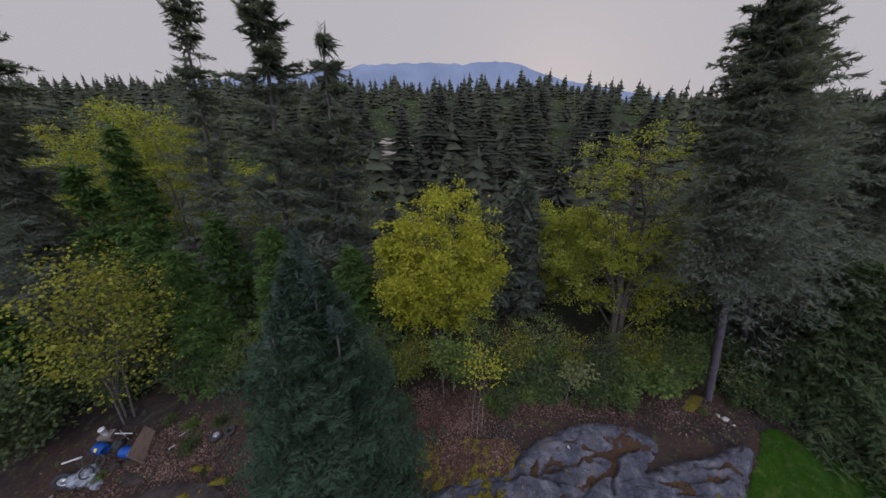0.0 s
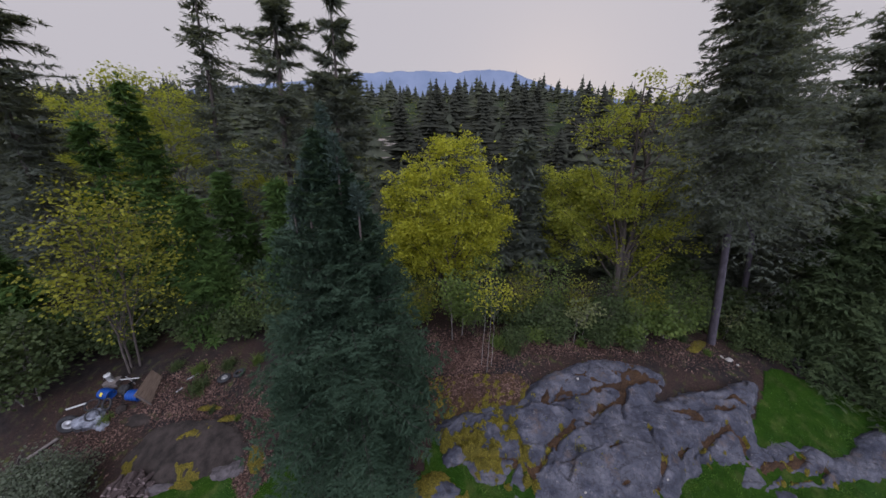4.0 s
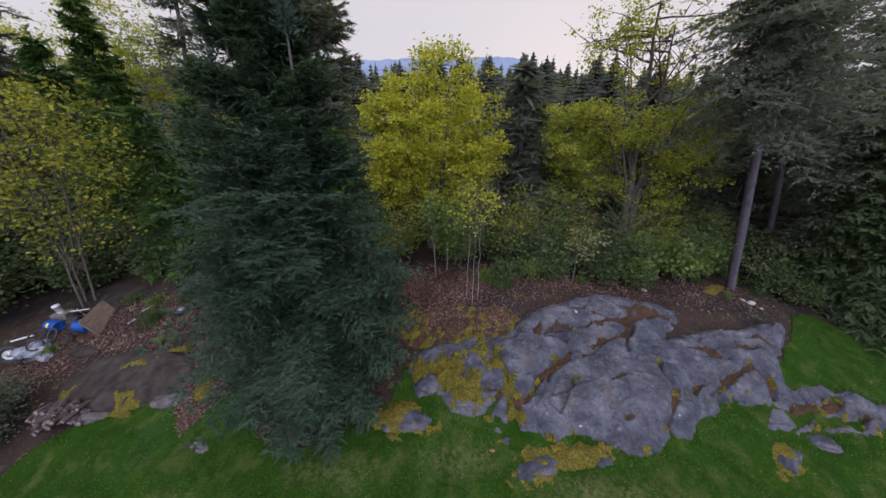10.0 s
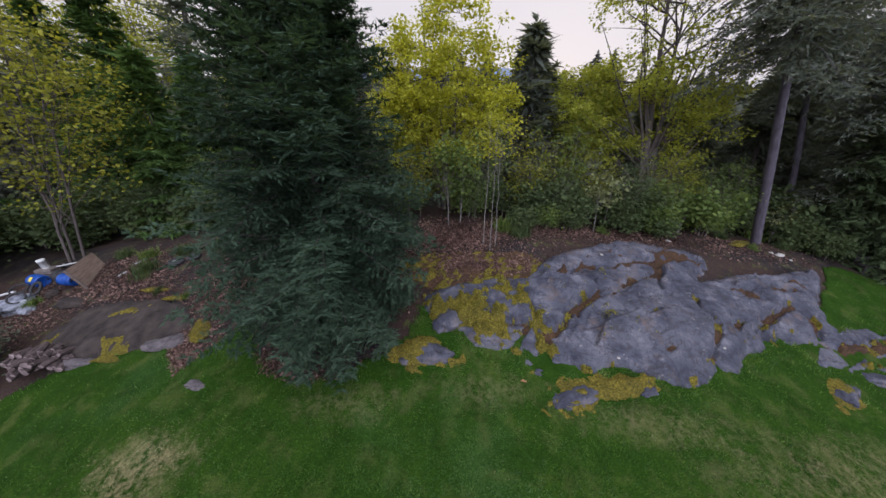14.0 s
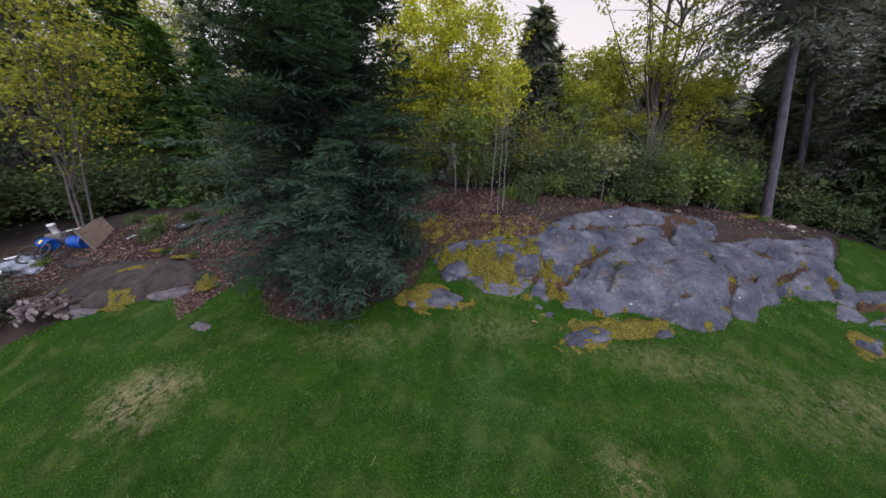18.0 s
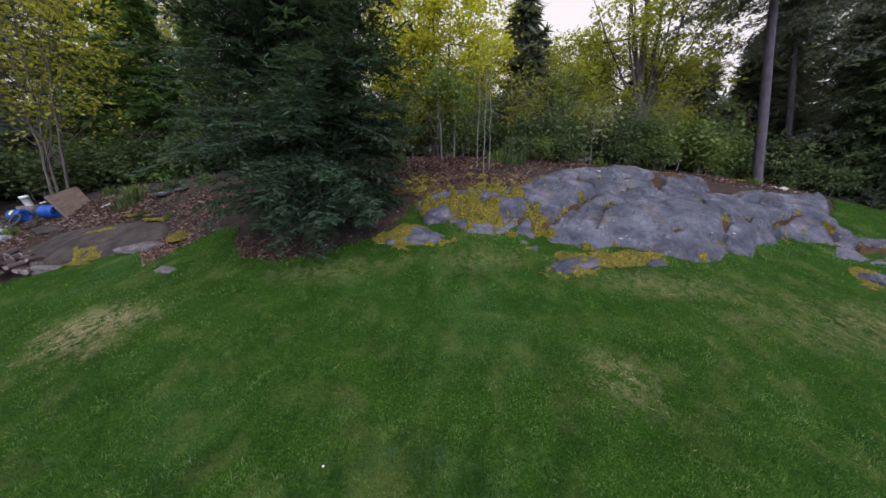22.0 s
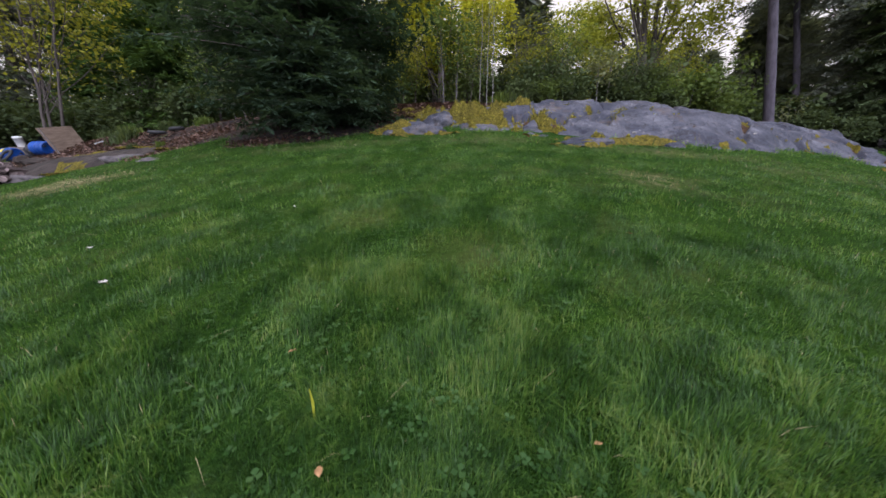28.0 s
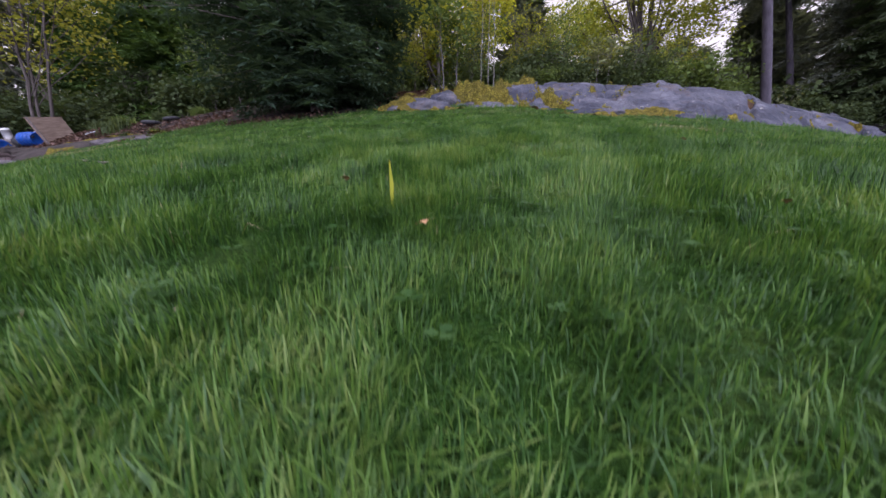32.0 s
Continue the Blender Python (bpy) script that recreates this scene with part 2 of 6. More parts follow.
def ground_height(x, y):
    """The lawn's knoll, the wood's floor beyond it, and the hills far off."""
    x, y = np.asarray(x, float), np.asarray(y, float)
    far = np.interp(y, [-4000, -60, -8, 13, 30, 60, 110, 200, 260, 320, 420, 700, 1500, 4500], [-6, -4, -1.4, 2.4, 0.0, 1.0, 8, 25, 35, 40, 44, 25, 10, 0])
    far = far * (1 - 0.22 * step(60, 190, x) * step(60, 150, y))
    far = far + 3.0 * wavy(x, y, 5, 0.02) * step(30, 120, y)
    out = np.maximum(step(13, 26, y), np.maximum(step(20, 34, np.abs(x)), step(6, 20, -y)))
    return near_height(x, y) * (1 - out) + far * out + 0.025 * wavy(x, y, 8, 1.6)


def axis(near0, near1, fine, far0, far1):
    a = list(np.arange(near0, near1, fine))
    lo, hi, s, q = near0, near1, fine, fine
    while hi < far1:
        hi += s
        s *= 1.14
        a.append(hi)
    while lo > far0:
        lo -= q
        q *= 1.14
        a.append(lo)
    return np.array(sorted(a))


def sheet(name, xs, ys, height, mat, keep=None, smooth=True):
    X, Y = np.meshgrid(xs, ys)
    Z = height(X, Y)
    i, j = np.meshgrid(np.arange(len(ys) - 1), np.arange(len(xs) - 1), indexing="ij")
    n = len(xs)
    f = np.stack([i * n + j, i * n + j + 1, (i + 1) * n + j + 1, (i + 1) * n + j], -1).reshape(-1, 4)
    if keep is not None:
        cx, cy = (X[:-1, :-1] + X[1:, 1:]) / 2, (Y[:-1, :-1] + Y[1:, 1:]) / 2
        f = f[keep(cx, cy).ravel()]
    return mesh_np(name, np.stack([X, Y, Z], -1).reshape(-1, 3), f, mat, smooth)


def soil_material():
    m, t, b = nodes("forest_floor", 0.95, 0.15)
    big, mid, fine = noise_tex(t, 0.45, 4), noise_tex(t, 3.0, 6), noise_tex(t, 22, 5, 0.7)
    litter = ramp(t, fine, [(0.25, (0.012, 0.008, 0.008)), (0.5, (0.032, 0.02, 0.017)), (0.72, (0.085, 0.054, 0.044))])
    earth = ramp(t, mid, [(0.3, (0.012, 0.01, 0.01)), (0.7, (0.035, 0.027, 0.027))])
    green = ramp(t, fine, [(0.3, (0.03, 0.045, 0.012)), (0.7, (0.09, 0.105, 0.025))])
    c = mixed(t, ramp(t, big, [(0.42, (0, 0, 0)), (0.58, (1, 1, 1))]), litter, earth)
    c = mixed(t, ramp(t, mid, [(0.56, (0, 0, 0)), (0.7, (0.8, 0.8, 0.8))]), c, green)
    co = t.nodes.new("ShaderNodeTexCoord")
    sp = t.nodes.new("ShaderNodeSeparateXYZ")
    t.links.new(co.outputs["Object"], sp.inputs[0])
    mr = t.nodes.new("ShaderNodeMapRange")
    mr.inputs["From Min"].default_value, mr.inputs["From Max"].default_value = 14, 24
    t.links.new(sp.outputs["Y"], mr.inputs["Value"])
    under = ramp(t, noise_tex(t, 0.6, 8, 0.7), [(0.3, (0.012, 0.02, 0.01)), (0.7, (0.035, 0.05, 0.02))])
    c = mixed(t, mr.outputs[0], c, under)      # low growth under the woods
    t.links.new(c, b.inputs["Base Color"])
    bumped(t, b, fine, 0.7, 0.04)
    return m


SOIL = soil_material()
ground = tagged(new("ground", sheet("ground", axis(-24, 26, 0.4, -4500, 4500), axis(-8, 34, 0.4, -4000, 4500), ground_height, SOIL)),
                "brown leaf-littered ground rising into wooded hills", "ground", kind="structure")

SPRUCE_AT = (-2.65, 6.5)


def lawn_mask(x, y):
    """Above zero where mown grass grows."""
    edge = np.interp(x, [-30, -13.5, -11.9, -11.2, -10.2, -9.0, -7.9, -7.3, -6.4, -5.4, 0.0, 2.0, 12.0, 13.3, 14.7, 15.8, 16.9, 18.1, 20, 30],
                     [-1.0, 1.0, 4.0, 5.2, 5.8, 5.95, 6.4, 5.9, 5.2, 6.3, 6.7, 7.4, 7.6, 8.1, 9.2, 10.2, 10.7, 9.9, 8.9, 8.0])
    bed = np.hypot((x - SPRUCE_AT[0]) / 1.12, (y - SPRUCE_AT[1] - 0.25)) - 2.1
    return np.minimum(edge - y, bed) + 0.16 * wavy(x, y, 21, 2.2)


def lawn_material():
    m, t, b = nodes("lawn", 0.95, 0.05)
    big, mid, fine = noise_tex(t, 0.35, 4), noise_tex(t, 1.7, 5), noise_tex(t, 38, 4, 0.75)
    base = ramp(t, fine, [(0.3, (0.007, 0.021, 0.003)), (0.5, (0.02, 0.053, 0.006)), (0.7, (0.05, 0.1, 0.012))])
    dry = ramp(t, fine, [(0.25, (0.05, 0.06, 0.02)), (0.75, (0.16, 0.17, 0.06))])
    c = mixed(t, ramp(t, mid, [(0.5, (0, 0, 0)), (0.75, (0.55, 0.55, 0.55))]), base, dry)
    cool = ramp(t, fine, [(0.3, (0.02, 0.07, 0.025)), (0.75, (0.06, 0.14, 0.06))])
    c = mixed(t, ramp(t, big, [(0.56, (0, 0, 0)), (0.7, (0.2, 0.2, 0.2))]), c, cool)
    thick = ramp(t, noise_tex(t, 1.3, 8, 0.72), [(0.36, (0.62, 0.68, 0.6)), (0.5, (0.88, 0.92, 0.84)), (0.64, (1.18, 1.08, 1.02))])      # thicker and thinner turf
    c = mixed(t, 1.0, c, thick, "MULTIPLY")
    straw = ramp(t, fine, [(0.25, (0.12, 0.10, 0.045)), (0.75, (0.36, 0.3, 0.17))])
    speck = ramp(t, noise_tex(t, 7, 6, 0.75), [(0.42, (0.0, 0.0, 0.0)), (0.6, (1, 1, 1))])
    co = t.nodes.new("ShaderNodeTexCoord")
    for (px, py, rx, ry, s) in ((-5.65, 3.15, 1.15, 0.7, 0.7), (3.03, 1.75, 0.5, 0.5, 0.38), (9.6, 3.4, 2.6, 0.6, 0.35), (5.2, 3.8, 2.2, 0.4, 0.3), (7.4, 2.9, 2.4, 0.5, 0.25), (-1.6, 4.1, 1.4, 0.4, 0.25), (1.4, 4.4, 1.2, 0.4, 0.3)):
        mp = t.nodes.new("ShaderNodeMapping")
        mp.inputs["Location"].default_value = (-px / rx, -py / ry, 0)
        mp.inputs["Scale"].default_value = (1 / rx, 1 / ry, 0)
        t.links.new(co.outputs["Object"], mp.inputs[0])
        le = t.nodes.new("ShaderNodeVectorMath")
        le.operation = "LENGTH"
        t.links.new(mp.outputs[0], le.inputs[0])
        ad = t.nodes.new("ShaderNodeMath")
        ad.operation = "MULTIPLY_ADD"
        t.links.new(noise_tex(t, 2.6, 6, 0.7), ad.inputs[0])
        ad.inputs[1].default_value = 2.2
        t.links.new(le.outputs["Value"], ad.inputs[2])
        c = mixed(t, mixed(t, 1.0, falloff(t, ad.outputs[0], s), speck, "MULTIPLY"), c, straw)
    t.links.new(c, b.inputs["Base Color"])
    bumped(t, b, fine, 0.9, 0.05)
    return m


def falloff(t, v, s):
    n = t.nodes.new("ShaderNodeMapRange")
    n.inputs["From Min"].default_value, n.inputs["From Max"].default_value = 1.5, 2.3
    n.inputs["To Min"].default_value, n.inputs["To Max"].default_value = s, 0.0
    t.links.new(v, n.inputs["Value"])
    return n.outputs[0]


LAWN = lawn_material()
lawn = tagged(new("lawn", sheet("lawn", np.arange(-15, 26, 0.12), np.arange(-7, 11, 0.12), lambda x, y: ground_height(x, y) + 0.03 + 0.0 * x, LAWN,
                                lambda x, y: lawn_mask(x, y) > 0)), "mown green lawn with dry straw patches", "lawn", kind="structure")

# ---- the rock outcrop ----
BACK = [(-0.2, 6.6), (-0.15, 7.1), (0.8, 7.35), (1.65, 7.65), (3.1, 7.9), (3.7, 8.3), (4.4, 8.95), (5.2, 9.25), (6.4, 9.55), (7.6, 9.8), (8.4, 9.8), (9.2, 9.6), (9.9, 9.35), (9.95, 9.05), (9.5, 8.6), (8.9, 8.2),
        (9.5, 8.35), (10.7, 8.7), (11.7, 8.95), (13.1, 9.3), (14.0, 9.55), (14.5, 9.3), (13.9, 8.7), (13.1, 8.15), (12.95, 7.7)]
TAIL = [(12.45, 7.0), (13.2, 7.2), (14.1, 7.4), (14.35, 7.15), (15.0, 7.3), (15.5, 7.05), (16.8, 7.35), (17.8, 7.8), (19.4, 8.4), (19.2, 7.4), (17.1, 6.4), (15.3, 6.25), (14.6, 6.0), (12.7, 5.9), (11.4, 5.7), (10.65, 5.7), (10.9, 6.05), (11.5, 6.4)]
FRONT = [(10.5, 6.25), (9.6, 6.15), (9.25, 5.85), (8.5, 5.6), (8.0, 5.2), (7.4, 5.2), (6.9, 4.95), (6.5, 4.75), (5.9, 4.65), (5.5, 4.8), (4.75, 4.9), (3.6, 4.8), (3.15, 4.65), (2.5, 4.8), (2.35, 5.0), (2.5, 5.2), (1.6, 5.3), (1.2, 5.45),
         (0.95, 5.8), (0.35, 6.25)]
OUTLINE = BACK + TAIL + FRONT
# plan lines of the clefts, and their width
LONG_CLEFTS = [([(2.45, 7.25), (2.65, 6.75), (2.85, 6.4), (3.0, 5.9), (3.05, 5.45), (2.9, 5.2)], 0.2), ([(3.9, 6.3), (4.4, 6.75), (4.8, 6.85), (5.5, 7.05), (6.3, 7.65), (7.25, 8.0), (7.6, 8.25)], 0.2),
               ([(6.5, 8.65), (6.95, 8.55), (7.5, 8.5), (8.15, 8.55), (8.9, 8.9), (9.65, 8.9)], 0.17), ([(7.85, 7.05), (7.8, 6.6), (7.9, 6.15), (7.65, 5.7), (7.35, 5.45), (7.45, 5.15)], 0.14),
               ([(9.3, 6.3), (9.85, 6.8), (10.55, 7.1), (11.55, 7.4), (11.7, 7.1), (11.6, 6.75)], 0.16)]
SIDE_CLEFTS = [([(8.85, 7.95), (9.35, 7.75), (10.1, 7.75), (10.75, 7.8), (11.8, 8.1), (12.35, 8.2)], 0.15), ([(11.0, 8.4), (11.95, 8.5), (12.7, 8.65), (13.1, 8.45)], 0.15), ([(9.7, 7.47), (10.7, 7.45)], 0.06),
               ([(8.65, 6.2), (9.3, 6.6), (9.65, 6.55)], 0.16), ([(3.05, 7.6), (4.3, 7.65), (5.35, 7.5), (5.95, 7.5)], 0.09), ([(3.1, 5.75), (3.65, 6.0), (4.0, 6.25)], 0.14), ([(4.6, 8.1), (5.3, 8.1)], 0.1),
               ([(6.45, 8.3), (6.9, 8.25)], 0.12), ([(11.85, 6.2), (12.65, 6.35), (13.5, 6.55), (14.3, 6.95)], 0.24), ([(12.65, 6.05), (13.6, 6.3), (14.4, 6.3), (15.1, 6.55)], 0.2), ([(6.1, 6.2), (6.4, 6.35)], 0.08)]
CRACKS = LONG_CLEFTS + SIDE_CLEFTS


def to_line(x, y, a, b):
    ax, ay, bx, by = *a, *b
    k = np.clip(((x - ax) * (bx - ax) + (y - ay) * (by - ay)) / ((bx - ax) ** 2 + (by - ay) ** 2), 0, 1)
    return np.hypot(x - ax - k * (bx - ax), y - ay - k * (by - ay))


def inside(x, y, poly):
    """Distance to the outline, above zero within it."""
    d, odd = np.full(np.shape(x), 99.0), np.zeros(np.shape(x), bool)
    for a, b in zip(poly, poly[1:] + poly[:1]):
        d = np.minimum(d, to_line(x, y, a, b))
        if a[1] != b[1]:
            odd ^= ((a[1] > y) != (b[1] > y)) & (x < (b[0] - a[0]) * (y - a[1]) / (b[1] - a[1]) + a[0])
    return np.where(odd, d, -d)


def rock_edge(x, y):
    return inside(x, y, OUTLINE) + 0.13 * wavy(x, y, 31, 2.4) + 0.05 * wavy(x, y, 36, 9)


def cleft(x, y):
    wx, wy = x + 0.12 * wavy(x, y, 37, 2.2), y + 0.12 * wavy(x, y, 38, 2.2)
    out = np.zeros(np.shape(x))
    for line, width in CRACKS:
        for a, b in zip(line, line[1:]):
            w = 0.5 * width * (1 + 0.85 * wavy(x, y, 39, 3.0))
            out = np.maximum(out, 1 - np.clip(to_line(wx, wy, a, b) / np.maximum(w, 0.03), 0, 1.6) ** 2 / 1.6 ** 2)
    return out


def dome(x, y):
    return 0.09 * np.clip(y - 4.9, 0, 4.2) + 0.4 * np.exp(-((x - 7.0) / 2.0) ** 2 - ((y - 6.0) / 1.1) ** 2)


FACETS = np.random.RandomState(66).uniform((-0.5, 4.3, -0.12, -0.18, -0.06), (20.0, 10.2, 0.12, 0.18, 0.06), (58, 5))


def facets(x, y):
    """Tilted blocks of stone with small steps and some open joints between them."""
    wx, wy = x + 0.16 * wavy(x, y, 71, 3.0), y + 0.1 * wavy(x, y, 72, 3.0)
    near, next_near, out = np.full(np.shape(x), 99.0), np.full(np.shape(x), 99.0), np.zeros(np.shape(x))
    for cx, cy, tx, ty, up in FACETS:
        d = np.hypot(0.8 * (wx - cx) + 0.25 * (wy - cy), 1.5 * (wy - cy) - 0.3 * (wx - cx))
        out = np.where(d < near, np.clip(tx * (x - cx) + ty * (y - cy), -0.1, 0.1) + up, out)
        next_near = np.minimum(next_near, np.maximum(d, near))
        near = np.minimum(near, d)
    joint = np.exp(-((next_near - near) / 0.09) ** 2) * step(-0.1, 0.25, wavy(x, y, 74, 1.4))
    return out - 0.2 * joint


def rock_height(x, y):
    """The bedrock: slabs on a swell of the ground, parted by clefts and joints."""
    e = rock_edge(x, y)
    rim = np.where(e > 0, 1 - np.exp(-np.clip(e, 0, 9) / 0.22), 0)
    swell = 0.10 * wavy(x, y, 40, 1.1) + 0.13 * np.exp(-((x - 5.6) / 1.6) ** 2 - ((y - 6.7) / 1.1) ** 2)
    crag = 0.03 * wavy(x, y, 33, 2.6) + 0.022 * wavy(x * 0.6 + y, y * 2.2 - x * 0.5, 34, 4)
    for seed, sx, sy, k, deep in ((47, 0.6, 1.5, 1.2, 0.06), (48, 1.3, 0.5, 1.0, 0.05), (49, 0.8, 2.2, 2.0, 0.035)):      # fine joints in the stone
        crag = crag - deep * np.exp(-(wavy(x * sx + 3, y * sy, seed, k) / 0.035) ** 2) * step(-0.2, 0.5, wavy(x, y, seed + 9, 0.9))
    crag = crag + 0.05 * step(-0.02, 0.02, wavy(x * 0.5, y * 1.6, 50, 1.5)) - 0.025
    h = (0.12 + dome(x, y) + 0.6 * swell) * rim + facets(x, y) * step(0.0, 0.3, e) + crag - 0.22 * cleft(x, y) - 0.8 * np.clip(-e, 0, 1)
    u, v = (x - 4.65) * 0.8 - (y - 5.88) * 0.6, (y - 5.88) * 0.8 + (x - 4.65) * 0.6      # a broken ledge
    h = h - 0.16 * step(-0.42, -0.36, u) * step(0.06, -0.04, u) * step(0.62, 0.45, np.abs(v))
    return ground_height(x, y) + h


def rock_material():
    m, t, b = nodes("weathered_rock", 0.8, 0.2)
    big, mid, fine = noise_tex(t, 0.7, 5), noise_tex(t, 1.7, 9, 0.66), noise_tex(t, 26, 6, 0.78)
    streak = noise_tex(t, 3.0, 6, 0.7, stretch=(0.45, 2.4, 1))
    c = ramp(t, mid, [(0.36, (0.024, 0.026, 0.04)), (0.5, (0.062, 0.064, 0.088)), (0.64, (0.14, 0.138, 0.165))])
    c = mixed(t, ramp(t, streak, [(0.42, (0, 0, 0)), (0.72, (0.75, 0.75, 0.75))]), c, (0.055, 0.06, 0.078))
    c = mixed(t, ramp(t, big, [(0.5, (0, 0, 0)), (0.68, (0.5, 0.5, 0.5))]), c, (0.14, 0.138, 0.16))
    c = mixed(t, ramp(t, fine, [(0.54, (0, 0, 0)), (0.66, (0.65, 0.65, 0.65))]), c, (0.05, 0.05, 0.062))
    for k, (size, pull) in enumerate(((1.3, (0.5, 1.7, 1)), (2.4, (1.4, 0.6, 1)), (4.5, (0.7, 1.8, 1)))):      # hairline joints
        c = mixed(t, ramp(t, noise_tex(t, size, 5, 0.55, stretch=pull), [(0.488, (0, 0, 0)), (0.5, (0.8, 0.8, 0.8)), (0.512, (0, 0, 0))]), c, (0.028, 0.026, 0.03))
    spots = noise_tex(t, 9, 3, 0.5)
    c = mixed(t, ramp(t, spots, [(0.70, (0, 0, 0)), (0.74, (0.6, 0.6, 0.6))]), c, (0.24, 0.24, 0.25))
    pale = noise_tex(t, 5.5, 8, 0.75)
    c = mixed(t, ramp(t, pale, [(0.6, (0, 0, 0)), (0.66, (0.7, 0.7, 0.7)), (0.74, (0, 0, 0))]), c, (0.22, 0.2, 0.2))      # lichen crusts
    stain = noise_tex(t, 1.6, 7, 0.7)
    c = mixed(t, ramp(t, stain, [(0.56, (0, 0, 0)), (0.68, (0.6, 0.6, 0.6))]), c, (0.12, 0.082, 0.06))
    t.links.new(c, b.inputs["Base Color"])
    h = t.nodes.new("ShaderNodeMath")
    h.operation = "MULTIPLY_ADD"
    t.links.new(fine, h.inputs[0])
    h.inputs[1].default_value = 0.22
    t.links.new(mid, h.inputs[2])
    bumped(t, b, h.outputs[0], 1.0, 0.12)
    return m


ROCK = rock_material()
SEATS = [(2.2, 6.9), (4.2, 5.5), (5.0, 9.0), (5.6, 6.6), (8.4, 9.7), (8.6, 6.7), (10.2, 8.3), (10.6, 6.5), (13.0, 9.3), (12.6, 8.4), (14.0, 6.9), (17.0, 7.3)]


def nearest_seat(x, y):
    return np.argmin([np.hypot((x - a) * 0.8, y - b) for a, b in SEATS], axis=0)


outcrop = thing("rock_outcrop", (0, 0, 0), "broad grey-blue bedrock outcrop with mossy clefts in the lawn", "rock outcrop")
whole = sheet("slab", np.arange(-0.8, 20.0, 0.04), np.arange(4.2, 10.4, 0.04), rock_height, ROCK, lambda x, y: rock_edge(x, y) > -0.3)
co, lo = np.zeros(len(whole.vertices) * 3), np.zeros(len(whole.loops), np.int32)
whole.vertices.foreach_get("co", co)
whole.loops.foreach_get("vertex_index", lo)
co, lo = co.reshape(-1, 3), lo.reshape(-1, 4)
seat = nearest_seat(*co[lo].mean(1)[:, :2].T)
for n in range(len(SEATS)):
    used, flat_ids = np.unique(lo[seat == n], return_inverse=True)
    part("slab", mesh_np("slab", co[used], flat_ids.reshape(-1, 4), ROCK, True), outcrop)
bpy.data.meshes.remove(whole)


def moss_mat(name, stops, scale=24):
    m, t, b = nodes(name, 0.95, 0.1)
    f, g = noise_tex(t, scale, 8, 0.78), noise_tex(t, 2.2, 5)
    c = mixed(t, ramp(t, g, [(0.35, (0, 0, 0)), (0.65, (0.75, 0.75, 0.75))]), ramp(t, f, stops), ramp(t, f, [(p, (c[0] * 0.55, c[1] * 0.6, c[2] * 0.8)) for p, c in stops]))
    t.links.new(c, b.inputs["Base Color"])
    bumped(t, b, f, 1.0, 0.06)
    return m


MOSS = moss_mat("yellow_moss", [(0.34, (0.02, 0.02, 0.01)), (0.5, (0.132, 0.108, 0.018)), (0.68, (0.36, 0.275, 0.042))])
RUST = moss_mat("needle_litter", [(0.3, (0.02, 0.013, 0.01)), (0.52, (0.075, 0.044, 0.026)), (0.75, (0.21, 0.12, 0.05))], 20)


def moss_height(x, y):
    """Cushions that spill over the outcrop's low side and fill its front clefts."""
    cush = 0.15 * wavy(x, y, 41, 3.0) + 0.2 * wavy(x, y, 42, 8) + 0.09 * wavy(x, y, 45, 22)
    left = np.exp(-((x - 1.4) / 1.7) ** 2 - ((y - 6.35) / 1.1) ** 2)
    return rock_height(x, y) + np.where(cleft(x, y) > 0.25, 0.11, 0) * step(7.5, 6.9, y) - 0.16 + 0.23 * left + 0.1 * np.exp(-(rock_edge(x, y) / 0.16) ** 2) * step(-0.1, 0.4, wavy(x, y, 73, 1.3)) + cush


def rust_height(x, y):
    lit = 0.06 * wavy(x, y, 43, 2.2) + 0.09 * wavy(x, y, 44, 8) + 0.03 * wavy(x, y, 46, 22)
    return ground_height(x, y) + dome(x, y) - 0.02 + lit - 0.2 * step(0.7, 0.2, rock_edge(x, y))


tagged(new("moss", sheet("moss", np.arange(-0.8, 16.0, 0.045), np.arange(4.4, 8.0, 0.045), moss_height, MOSS,
                         lambda x, y: (rock_edge(x, y) > -0.35) & ((x < 4.6) | (rock_edge(x, y) < 0.35) | (cleft(x, y) > 0.2)))),
       "yellow-green moss cushions over the rock", "moss", kind="stuff")
tagged(new("needle_litter", sheet("needle_litter", np.arange(1.2, 15.5, 0.05), np.arange(5.2, 10.6, 0.05), rust_height, RUST, lambda x, y: rock_edge(x, y) > 0.16)),
       "rust-brown needle litter in the rock clefts", "litter", kind="stuff")


def bank_height(x, y):
    return ground_height(x, y) + 0.012 + 0.1 * np.exp(-((x - 1.6) / 2.4) ** 2 - ((y - 8.1) / 0.6) ** 2) + 0.04 * wavy(x, y, 87, 2.0) + 0.035 * wavy(x, y, 88, 9) + 0.02 * wavy(x, y, 91, 22)


def bank(x, y):
    return (rock_edge(x, y) < 0.2) & (np.hypot((x - 1.7) / 2.9, (y - 8.0) / 0.95) + 0.3 * wavy(x, y, 89, 1.8) + 0.15 * wavy(x, y, 93, 7) < 0.95)


